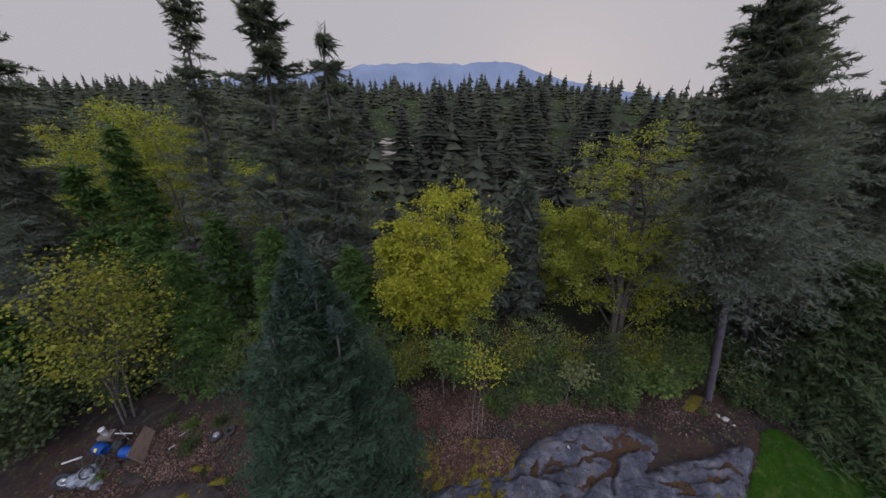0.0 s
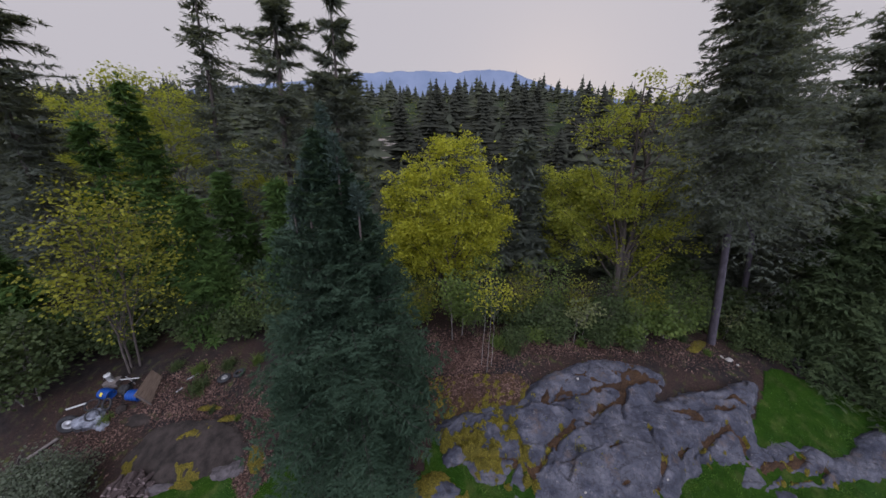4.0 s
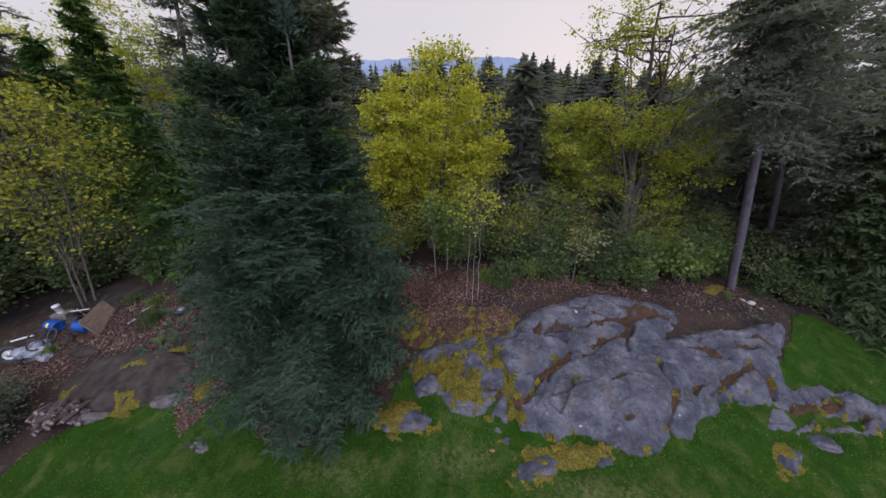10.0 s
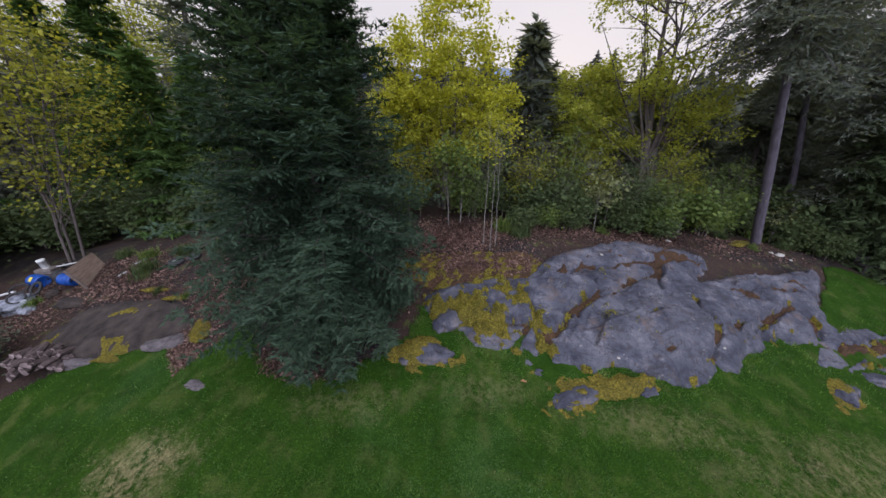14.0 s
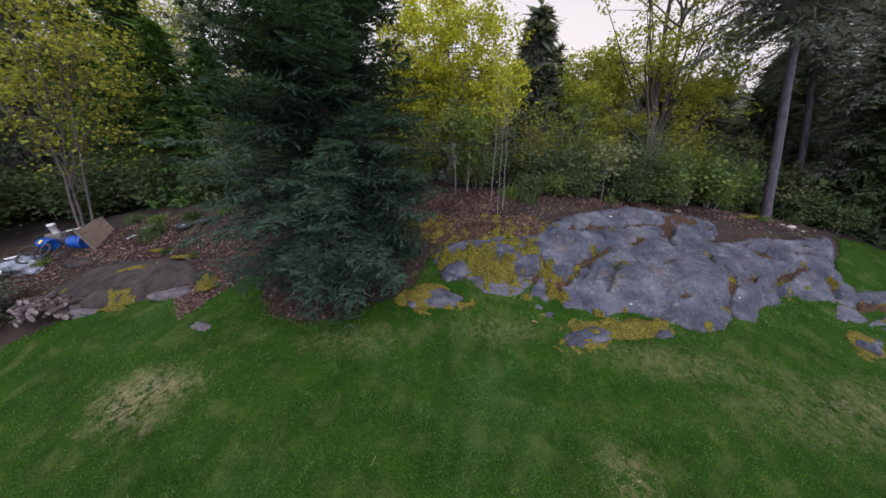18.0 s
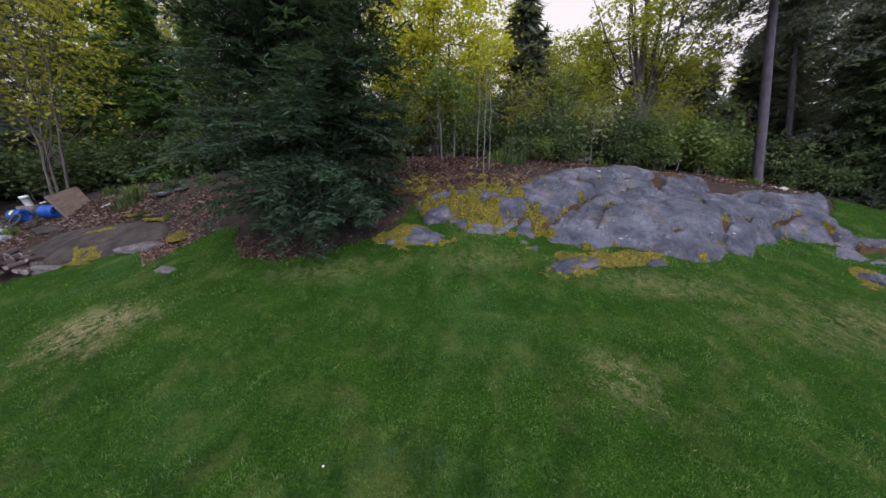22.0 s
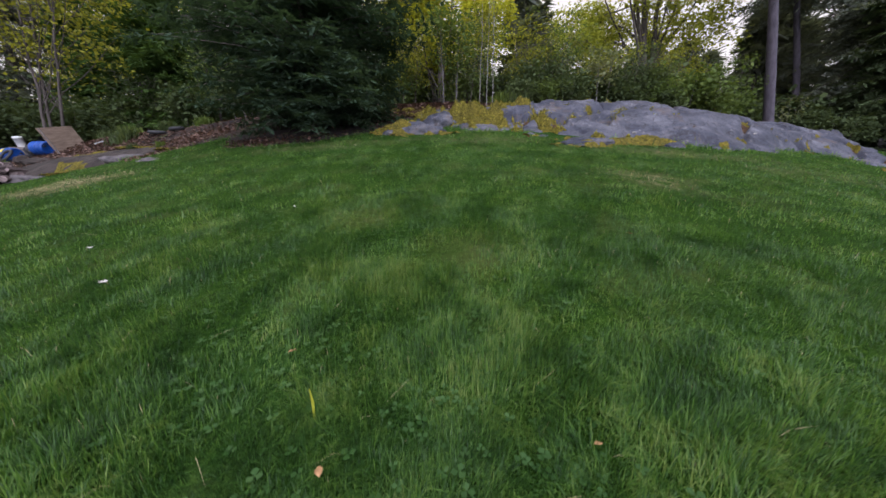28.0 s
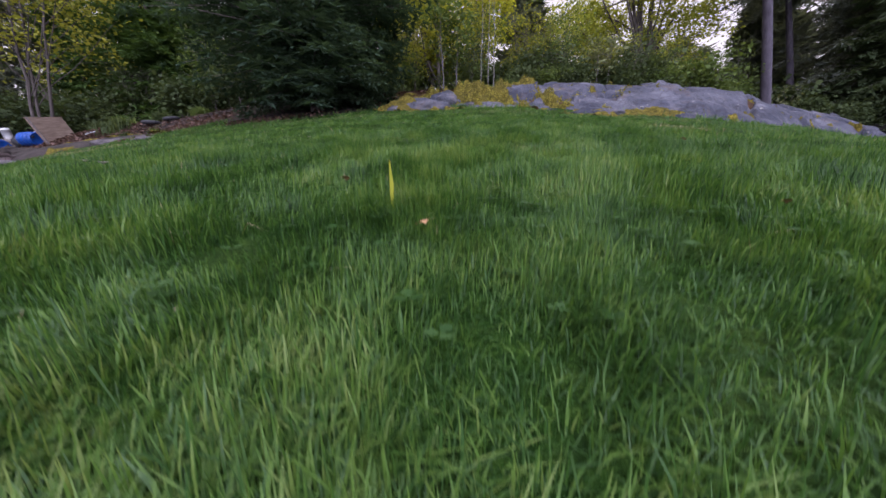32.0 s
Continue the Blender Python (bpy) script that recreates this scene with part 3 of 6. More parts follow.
tagged(new("needle_litter", sheet("needle_litter", np.arange(-1.6, 5.2, 0.05), np.arange(6.8, 9.3, 0.05), bank_height, RUST, bank)), "rust-brown needles and thin moss on a bank behind the rock", "litter", kind="stuff")
tagged(new("moss", sheet("moss", np.arange(-1.6, 5.2, 0.05), np.arange(6.8, 9.3, 0.05), lambda x, y: bank_height(x, y) - 0.02 + 0.09 * wavy(x, y, 90, 2.4) + 0.07 * wavy(x, y, 92, 11) + 0.07 * np.exp(-((x - 0.4) / 1.2) ** 2 - ((y - 7.6) / 0.5) ** 2), MOSS, bank)), "yellow-green moss on a bank behind the rock", "moss", kind="stuff")


def boulder(place, size, label, seed, name="rock", turn=0, mat=ROCK, category="rock", group=""):
    """A low weathered stone, sunk a little into the turf."""
    r = np.random.RandomState(seed)
    bm = bmesh.new()
    bmesh.ops.create_icosphere(bm, subdivisions=4, radius=1)
    for v in bm.verts:
        x, y, z = v.co
        k = 1 + 0.3 * noise.noise(Vector((x, y, z)) * 1.6 + Vector((seed, 0, 0))) + 0.09 * noise.noise(Vector((x, y, z)) * 8 + Vector((0, 0, seed))) + 0.16 * noise.noise(Vector((x, y, z)) * 3.7 + Vector((0, seed, 0)))
        q = Vector((abs(x) ** 0.8 * math.copysign(1, x), abs(y) ** 0.8 * math.copysign(1, y), z)) * k
        v.co = (q.x * size[0], q.y * size[1], q.z * size[2])
    for f in bm.faces:
        f.smooth = True
    me = bpy.data.meshes.new(name)
    bm.to_mesh(me)
    bm.free()
    me.materials.append(mat)
    ob = new(name, me)
    ob.matrix_world = pose(*place, r.uniform(-6, 6), r.uniform(-6, 6), turn)
    return tagged(ob, label, category, group)


def mossy(place, size, seed, turn=0):
    """A low grey stone that breaks out of a ragged cushion of moss."""
    r = np.random.RandomState(seed)
    boulder((place[0], place[1] + 0.05, place[2]), (size[0] * 0.8, size[1] * 0.8, size[2]), "low grey stone ridge breaking through moss in the lawn", seed + 1, "rock", turn, ROCK, "rock", "stones in moss")
    for k in range(3):
        a = r.uniform(-0.9, 0.9)
        boulder((place[0] + a * size[0] * 0.9, place[1] + r.uniform(-0.5, 0.5) * size[1], place[2]), (size[0] * r.uniform(0.2, 0.36), size[1] * r.uniform(0.3, 0.55), size[2] * r.uniform(0.4, 0.8)),
                "small grey stone breaking through moss", seed + 7 + k, "rock", turn + r.uniform(-25, 25), group="stones in moss")
    ca, sa = math.cos(math.radians(turn)), math.sin(math.radians(turn))

    def reach(x, y):
        u, v = ((x - place[0]) * ca + (y - place[1]) * sa) / size[0], ((y - place[1]) * ca - (x - place[0]) * sa) / size[1]
        return np.hypot(u, v) + 0.35 * wavy(x, y, seed + 60, 3.5)

    def height(x, y):
        return ground_height(x, y) - 0.012 + size[2] * (0.95 * np.exp(-1.3 * reach(x, y) ** 2) + 0.4 * wavy(x, y, seed + 61, 6) + 0.2 * wavy(x, y, seed + 62, 19))
    span = size[0] * 1.5
    me = sheet("moss_cushion", np.arange(place[0] - span, place[0] + span, 0.03), np.arange(place[1] - span * 0.7, place[1] + span * 0.7, 0.03), height, MOSS, lambda x, y: reach(x, y) < 1.25)
    tagged(new("moss_cushion", me), "ragged yellow-green moss cushion round a grey stone", "moss", "moss cushions")


mossy((0.0, 5.2, float(ground_height(0.0, 5.2)) - 0.02), (0.8, 0.36, 0.26), 3, -6)
mossy((3.4, 4.25, float(ground_height(3.4, 4.25)) - 0.02), (0.8, 0.3, 0.17), 5, 14)
mossy((4.6, 4.6, float(ground_height(4.6, 4.6)) - 0.12), (0.8, 0.25, 0.2), 9, 6)
mossy((10.6, 5.0, float(ground_height(10.6, 5.0)) - 0.03), (0.6, 0.3, 0.16), 8, 40)
boulder((0.55, 6.2, float(ground_height(0.55, 6.2)) + 0.02), (0.42, 0.32, 0.26), "grey lichened stone in moss", 11, turn=20)
boulder((12.2, 5.6, float(ground_height(12.2, 5.6)) - 0.02), (0.5, 0.25, 0.13), "grey lichened stone in grass", 12, turn=-20)


# ---- trees ----
def conifer(name, place, height, radius, label, rng_seed, mat=FIR, boughs=150, clear=0.12, droop=0.35, rise=0.15, twig=0.35, leaf=0.16, leaf_w=0.045,
            trunk=0.22, gaps=0.15, top=1.0, lean=(0, 0), group="", bark=BARK, per=9, kits=5, category="conifer tree", power=0.85, flat=0.35, skirt=0.0, vary=0.0, spray=0.8, core=10, fans=0, tuck=0.8):
    """A conifer: tapered trunk, limbs, and a crown of boughs with needle sprays."""
    r = np.random.RandomState(rng_seed)
    tree = thing(name, place, label, category, group, lean=lean)
    zs = np.linspace(0, height, 14)
    path = np.stack([0.05 * np.sin(zs * 0.7 + rng_seed), 0.05 * np.cos(zs * 0.9), zs - 0.25], 1)
    wood = [tube(path, trunk * (1 - zs / height) ** 0.8 + 0.012, 9)]
    s = np.sort(r.uniform(0, 1, boughs) ** (0.9 + 0.6 * skirt))
    h = height * (clear + (1 - clear) * s * 0.985)
    keep = wavy(h * 1.3, h * 0 + rng_seed, rng_seed, 1.6) > -1 + gaps
    az = r.uniform(0, 2 * np.pi, boughs)
    if fans:      # boughs gather in layered plates
        pick = np.sort(r.randint(0, fans, boughs))
        fs, fa = np.sort(r.uniform(0, 1, fans) ** (0.9 + 0.6 * skirt)), np.arange(fans) * 2.4 + r.normal(0, 0.25, fans)
        s = np.clip(fs[pick] + r.normal(0, 0.006, boughs), 0, 1)
        h = height * (clear + (1 - clear) * s * 0.985)
        az = fa[pick] + r.normal(0, 0.17, boughs)
    lump = 1 + 0.28 * wavy(3 * np.cos(az) + rng_seed, 3 * np.sin(az) + h * 0.8, rng_seed + 1, 0.9)
    ln = radius * np.clip(1 - s, 0.015, 1) ** power * lump * r.uniform(0.72 - vary, 1.1 + 0.3 * vary, boughs) * np.where(keep, 1, 0.35) + 0.12
    if fans:
        ln *= r.uniform(0.9, 1.08, fans)[pick] * (1 - 0.5 * np.abs(az - fa[pick]))
    ln *= np.interp(s, [0, 0.06 if tuck > 0.7 else 0.2, 1], [tuck, 1, top])
    ex = np.interp(h, path[:, 2], path[:, 0])
    ey = np.interp(h, path[:, 2], path[:, 1])
    base = np.stack([ex, ey, h], 1)
    out = np.stack([np.cos(az), np.sin(az), 0 * az], 1)
    up = rise * (0.4 + 1.6 * s) + r.normal(0, 0.15, boughs)
    dr = droop * (1.15 - s)

    def along(q):
        q = q[..., None]
        k = ln[:, None, None]
        return base[:, None] + out[:, None] * q * k + np.array([0, 0, 1.0]) * (up[:, None, None] * q - dr[:, None, None] * q * q + 0.32 * dr[:, None, None] * q ** 4) * k
    sticks = along(np.tile([0, 0.5, 0.96], (boughs, 1)))
    for i in range(boughs):
        wood.append(tube(sticks[i], np.array([0.07, 0.04, 0.008]) * trunk * (0.4 + ln[i] / radius), 3))
    part("trunk", mesh_np("trunk", *joined(wood), bark, True), tree)
    q = np.linspace(0.16, 1.0, per)[None] + r.uniform(-0.05, 0.05, (boughs, per))
    p = along(q)
    ax = unit(along(q + 0.03) - along(q - 0.03))
    sd = unit(np.cross(ax, np.array([0, 0, 1.0])))
    tl = (twig * ln[:, None] * (0.34 + 0.6 * (1 - q)) + 0.12) * np.clip((1.08 - q) / 0.22, 0.4, 1) * r.uniform(0.7, 1.2, q.shape)
    P, D, S, Ls = [], [], [], []
    for sg in (-1, 1):
        td = unit(ax * r.uniform(0.35, 0.8, q.shape)[..., None] + sg * sd + r.normal(0, 0.22, p.shape) - np.array([0, 0, 0.25 * droop]))
        for j in range(kits):
            w = (j + r.uniform(0, 1, q.shape)) / kits
            pp = p + td * (tl * w)[..., None] - np.array([0, 0, 1.0]) * (0.3 * droop * tl * w * w)[..., None]
            kd = unit(td + spray * (sg * ax * r.normal(0.0, 0.6, q.shape)[..., None] + r.normal(0, 0.28, p.shape)))
            P.append(pp.reshape(-1, 3))
            D.append(kd.reshape(-1, 3))
            S.append(unit(np.cross(kd, np.array([0, 0, 1.0])) + r.normal(0, flat, p.shape)).reshape(-1, 3))
            Ls.append((leaf * r.uniform(0.6, 1.35, q.shape)).ravel())
    cq = r.uniform(0.03, 0.45, (boughs, core))
    cp = along(cq).reshape(-1, 3) + r.normal(0, 0.10, (boughs * core, 3))
    cd = unit(np.repeat(out, core, 0) + r.normal(0, 0.5, cp.shape) - np.array([0, 0, 0.5]))
    P.append(cp)
    D.append(cd)
    S.append(unit(np.cross(cd, r.normal(0, 1, cp.shape))))
    Ls.append(r.uniform(2.0, 3.2, len(cp)) * leaf)
    tip = along(np.ones((boughs, 1)) * 0.96)[:, 0]
    P.append(tip)
    D.append(unit(out + up[:, None] * np.array([0, 0, 1.0])))
    S.append(unit(np.cross(D[-1], np.array([0, 0, 1.0]))))
    Ls.append(np.full(boughs, leaf * 1.3))
    tz = np.linspace(height * 0.9, height * 1.02, 26)
    aa = r.uniform(0, 6.28, 26)
    P.append(np.stack([np.interp(tz, path[:, 2], path[:, 0]), np.interp(tz, path[:, 2], path[:, 1]), tz], 1))
    D.append(unit(np.stack([np.cos(aa), np.sin(aa), 0.9 + 0 * aa], 1)))
    S.append(unit(np.cross(D[-1], r.normal(0, 1, (26, 3)))))
    Ls.append(np.full(26, leaf * 1.1))
    P, D, S, Ls = (np.concatenate(a) for a in (P, D, S, Ls))
    wide = np.where(Ls > leaf * 1.9, Ls * 0.2, leaf_w * (0.7 + 0.6 * r.rand(len(P))))
    part("crown", mesh_np("crown", *needles(P, D, S, Ls, wide), mat), tree)
    return tree


def limb_path(a, b, sag, r, n=6, wander=1.0):
    q = np.linspace(0, 1, n)[:, None]
    return a + (b - a) * q + np.array([0, 0, 1.0]) * (sag * q * (1 - q)) + r.normal(0, 0.04 * wander, (n, 3)) * np.linalg.norm(b - a) * 0.3 * q * (1 - q) * 4


def broadleaf(name, place, height, radii, label, seed, mat, stems=1, spread=0.5, first=0.3, limbs=26, clumps=260, leaves=40, leaf=0.16, clump_r=0.4, trunk=0.16,
              bark=GREY_BARK, centre=(0, 0), hollow=0.45, group="", category="broadleaf tree", sparse_top=0.0, lean=(0, 0), low=0.0):
    """A broadleaf tree: one or more stems, forking limbs, and a crown of leaf clumps with gaps."""
    r = np.random.RandomState(seed)
    tree = thing(name, place, label, category, group, lean=lean)
    rx, ry = radii
    cz, rz = height * (first + (1 - first) / 2), height * (1 - first) / 2
    wood, tips = [], []
    for k in range(stems):
        a = 2 * np.pi * k / stems + 0.5
        foot = np.array([np.cos(a) * 0.25 * (stems > 1), np.sin(a) * 0.2 * (stems > 1), -0.2])
        head = np.array([centre[0] + np.cos(a) * spread * (stems > 1) * rx, centre[1] + np.sin(a) * spread * (stems > 1) * ry, height * r.uniform(0.78, 0.93)])
        stem = limb_path(foot, head, 0.0, r, 12, 0.3)
        wood.append(tube(stem, trunk * np.linspace(1, 0.12, 12), 8))
        for _ in range(limbs // stems):
            q = r.uniform(first * 0.9, 0.97)
            at = np.array([np.interp(q, np.linspace(0, 1, 12), stem[:, c]) for c in range(3)])
            az, el = r.uniform(0, 2 * np.pi), r.uniform(-0.5, 0.9)
            end = np.array([centre[0] + rx * np.cos(az) * np.cos(el) * 0.85, centre[1] + ry * np.sin(az) * np.cos(el) * 0.85, cz + rz * np.sin(el) * 0.9])
            end[2] = max(end[2], at[2] - 0.3)
            end = at + (end - at) * min(1.0, 0.95)
            lp = limb_path(at, end, 0.25, r)
            wood.append(tube(lp, trunk * 0.42 * (1 - 0.5 * q) * np.linspace(1, 0.15, 6), 5))
            for _ in range(5):
                w = r.uniform(0.35, 1)
                s0 = np.array([np.interp(w, np.linspace(0, 1, 6), lp[:, c]) for c in range(3)])
                s1 = s0 + r.normal(0, 1, 3) * np.array([0.5, 0.5, 0.35]) * min(rx, 2.2) * 0.55 + np.array([0, 0, 0.25])
                wood.append(tube(limb_path(s0, s1, 0.1, r, 4), trunk * 0.12 * np.linspace(1, 0.2, 4), 3))
                tips += [s1, (s0 + s1) / 2]
            tips.append(end)
    part("trunk", mesh_np("trunk", *joined(wood), bark, True), tree)
    tips = np.array(tips)
    n2 = clumps
    d = unit(r.normal(0, 1, (n2, 3)))
    d[:, 2] = np.abs(d[:, 2]) * np.where(r.rand(n2) < 0.6 - low, 1, -1)
    lump = 1 + 0.26 * wavy(d[:, 0] * 4 + seed, d[:, 1] * 4 + d[:, 2] * 3, seed, 1.0)
    rad = (r.uniform(hollow, 1, n2) ** 0.6 * lump)[:, None]
    shell = np.array([centre[0], centre[1], cz]) + d * rad * np.array([rx, ry, rz])
    cl = np.concatenate([tips[r.permutation(len(tips))[: clumps // 2]], shell])
    if sparse_top:
        cl = cl[(cl[:, 2] < height * (1 - sparse_top)) | (r.rand(len(cl)) < 0.28)]
    cl = cl[(cl[:, 2] > 0.25) & (cl[:, 2] < height * 1.04)]
    gap = np.array([np.sqrt(((tips - c) ** 2).sum(1).min()) for c in cl])
    cl = cl[gap < 0.24 * min(rx, ry) + 0.2]
    cr = clump_r * r.uniform(0.5, 1.3, len(cl))
    ct = np.repeat(np.arange(len(cl)), (leaves * (cr / clump_r) ** 1.5).astype(int) + 3)
    g = r.normal(0, 1, (len(ct), 3)) * np.array([1, 1, 0.6])
    P = cl[ct] + g * cr[ct][:, None] * 0.6
    D = unit(g * np.array([1, 1, 0.4]) + r.normal(0, 0.6, g.shape) + np.array([0, 0, -0.35]))
    S = unit(np.cross(D, np.array([0, 0, 1.0]) + r.normal(0, 0.5, g.shape)))
    L = leaf * r.uniform(0.55, 1.3, len(P))
    part("crown", mesh_np("crown", *kites(P, D, S, L, L * 0.85, 0.5), mat), tree)
    return tree


def on_ground(x, y, dz=0.0):
    return (x, y, float(ground_height(x, y)) + dz)


spruce = conifer("spruce_tree", on_ground(*SPRUCE_AT), 10.6, 3.85, "dense blue-green spruce with drooping boughs on a bark-mulched bed", 3, SPRUCE, boughs=1000, clear=0.02, droop=0.33, fans=230, tuck=0.59,
        rise=0.3, per=17, kits=9, leaf=0.125, leaf_w=0.044, spray=0.9, core=16, trunk=0.2, gaps=0.0, power=0.94, twig=0.2, skirt=0.8, vary=0.0)


def leader(x, y, z, tall, seed):
    """An upright shoot of the spruce's top, with short side twigs and needles."""
    r = np.random.RandomState(seed)
    n = 230
    q = r.rand(n) ** 0.8
    a = r.uniform(0, 6.28, n)
    ln = (0.3 * (1 - q) + 0.05) * r.uniform(0.6, 1.1, n)
    p = np.stack([x + 0.05 * np.sin(3 * q + seed), y + 0.05 * np.cos(2 * q + seed), z + tall * q], 1)
    d = unit(np.stack([np.cos(a), np.sin(a), r.uniform(0.35, 0.9, n)], 1))
    tip = p + d * (ln * r.rand(n))[:, None]
    nd = unit(d + r.normal(0, 0.45, d.shape))
    w = tube([(x, y, z - 0.6), (x + 0.03, y, z + tall * 0.5), (x, y, z + tall)], [0.03, 0.02, 0.006], 5)
    shoot = part("leader", mesh_np("leader", *w, BARK, True), spruce, "upright spruce leader with blue-grey needles")
    part("needles", mesh_np("needles", *needles(np.repeat(tip, 3, 0) + r.normal(0, 0.03, (3 * n, 3)), unit(np.repeat(nd, 3, 0) + r.normal(0, 0.5, (3 * n, 3))), unit(np.cross(np.repeat(nd, 3, 0), r.normal(0, 1, (3 * n, 3)))), 0.13, 0.035), SPRUCE_TIP), shoot)


for i, (x, y, z, tall) in enumerate([(0.1, 0.0, 10.0, 1.1), (0.35, -0.3, 9.5, 1.0), (-0.4, -0.4, 9.0, 1.0), (-0.8, -0.4, 8.2, 0.9), (0.75, -0.4, 8.6, 0.8)]):
    leader(x, y, z, tall, 700 + i)
broadleaf("maple_tree", on_ground(0.43, 13.06), 9.3, (3.4, 3.0), "bright yellow-green maple in spring leaf", 11, MAPLE, stems=3, spread=0.3, first=0.05, limbs=40, clumps=560, leaves=64, leaf=0.13, low=0.3, trunk=0.11,
          bark=BARK, clump_r=0.34, hollow=0.45, centre=(-0.2, 1.8))
broadleaf("maple_tree", on_ground(10.83, 14.82), 13.4, (4.7, 3.4), "tall green maple with thin bare upper branches", 12, MAPLE_GREEN, stems=2, spread=0.16, first=0.05, limbs=44, clumps=560,
          leaves=60, leaf=0.13, trunk=0.2, sparse_top=0.42, bark=BARK, low=0.15, clump_r=0.36, hollow=0.5, centre=(0.2, 1.6))
broadleaf("maple_tree", on_ground(8.52, 19.76), 8.8, (2.9, 2.6), "rounded green maple beside a taller one", 14, MAPLE_GREEN, stems=1, first=0.1, limbs=24, clumps=330, leaves=44, trunk=0.12, bark=BARK, low=0.1)
broadleaf("maple_tree", on_ground(-14.85, 10.4), 9.6, (2.9, 2.6), "open slender maple with yellow-green young leaves", 13, MAPLE_YOUNG, stems=3, spread=0.22, first=0.16, limbs=45, clumps=210, leaves=17,
          leaf=0.14, bark=BARK, trunk=0.055, centre=(1.0, 0.3), hollow=0.15, clump_r=0.42)
# firs and cedars round the edge of the lawn
conifer("fir_tree", on_ground(14.2, 11.65), 17.4, 3.1, "tall dark fir with a bare lower trunk", 21, FIR, boughs=430, clear=0.42, core=8, trunk=0.17, gaps=0.5, lean=(0, -12), leaf=0.17, leaf_w=0.06, bark=VIOLET_BARK, per=10, kits=10, twig=0.36, droop=0.55, rise=0.22, flat=1.3, spray=1.8, power=0.6, vary=0.45)
conifer("fir_tree", on_ground(18.6, 14.4), 17.8, 3.1, "tall dark fir with a bare lower trunk", 22, FIR, boughs=400, clear=0.40, core=8, trunk=0.14, gaps=0.5, lean=(0, -15), leaf=0.17, leaf_w=0.06, bark=VIOLET_BARK, per=10, kits=9, twig=0.36, droop=0.55, rise=0.22, flat=1.3, spray=1.8, power=0.6, vary=0.45)
conifer("fir_tree", on_ground(20.36, 13.37), 16.5, 3.4, "tall dark fir in a dense stand", 23, FIR, boughs=420, clear=0.14, trunk=0.22, gaps=0.5, core=8, lean=(0, -7), leaf=0.18, leaf_w=0.06, per=10, kits=9, twig=0.36, droop=0.55, rise=0.22, flat=1.3, spray=1.8, power=0.6, vary=0.45)
for i, (x, y, h, rr) in enumerate([(19.12, 11.55, 8.6, 2.3), (19.98, 10.46, 9.0, 2.6), (21.99, 8.64, 9.5, 2.8)]):
    conifer("cedar_tree", on_ground(x, y), h, rr, "dense dark green cedar with drooping sprays", 31 + i, CEDAR_DARK, boughs=280, clear=0.0, droop=0.75, rise=0.2, kits=9, leaf=0.2, leaf_w=0.085, trunk=0.18,
            lean=(0, -5), group="cedars beside the lawn", power=0.6, skirt=0.8)
conifer("fir_tree", on_ground(-11.0, 19.8), 22.0, 5.9, "tall dark fir with a thin open top", 41, FIR, lean=(0, 5), boughs=250, clear=0.03, trunk=0.26, leaf=0.34, leaf_w=0.085, skirt=0.7, gaps=0.25, power=0.8, per=11, kits=10, twig=0.26, vary=0.2, droop=0.15, rise=0.15, fans=80, flat=0.8)
conifer("fir_tree", on_ground(-6.9, 19.2), 17.2, 5.0, "broad dark fir with layered boughs", 42, FIR, lean=(0, 3), boughs=250, clear=0.03, trunk=0.24, leaf=0.34, leaf_w=0.085, skirt=0.6, power=0.8, per=11, kits=10, twig=0.26, vary=0.2, droop=0.15, rise=0.15, fans=80, flat=0.8)
conifer("fir_tree", on_ground(-16.0, 20.0), 21.0, 2.3, "slender fir with a ragged narrow crown", 43, FIR, lean=(0, 7), boughs=170, clear=0.1, trunk=0.2, leaf=0.22, leaf_w=0.09, gaps=0.4, power=0.45, per=9, kits=6, twig=0.4, vary=0.35)
conifer("fir_tree", on_ground(-24.4, 16.6), 20.5, 4.6, "tall dark fir with long ragged boughs", 44, FIR, boughs=220, clear=0.06, trunk=0.26, leaf=0.32, leaf_w=0.08, lean=(0, 6), per=11, kits=11, twig=0.4, power=0.6, vary=0.3, skirt=0.3)
for i, (x, y, h, rr) in enumerate([(-11.8, 12.74, 7.2, 1.8), (-17.0, 17.0, 13.2, 2.7), (-19.6, 16.8, 11.4, 2.6), (-12.78, 16.76, 8.0, 2.2), (-20.82, 11.47, 6.0, 2.4), (-8.53, 14.8, 7.2, 2.3), (-4.73, 15.58, 5.6, 2.0)]):
    conifer("cedar_tree", on_ground(x, y), h, rr, "green cedar with feathery drooping sprays", 51 + i, CEDAR, boughs=200, clear=0.0, droop=0.65, rise=0.25, per=8, kits=8, leaf=0.26, leaf_w=0.1, trunk=0.15,
            group="cedars at the wood's edge", power=0.75, skirt=0.8)
wood_firs = [conifer("fir_tree", on_ground(x, y), h, rr, "dark fir in the wood behind the clearing", 61 + i, FIR, boughs=130, clear=0.02, per=7, kits=7, leaf=0.46, leaf_w=0.2, trunk=0.17, group="firs in the wood", skirt=0.5)
             for i, (x, y, h, rr) in enumerate([(5.4, 18.6, 9.6, 3.1), (14.02, 20.42, 7.6, 2.4), (3.2, 23.02, 7.8, 2.5)])]
r = np.random.RandomState(77)
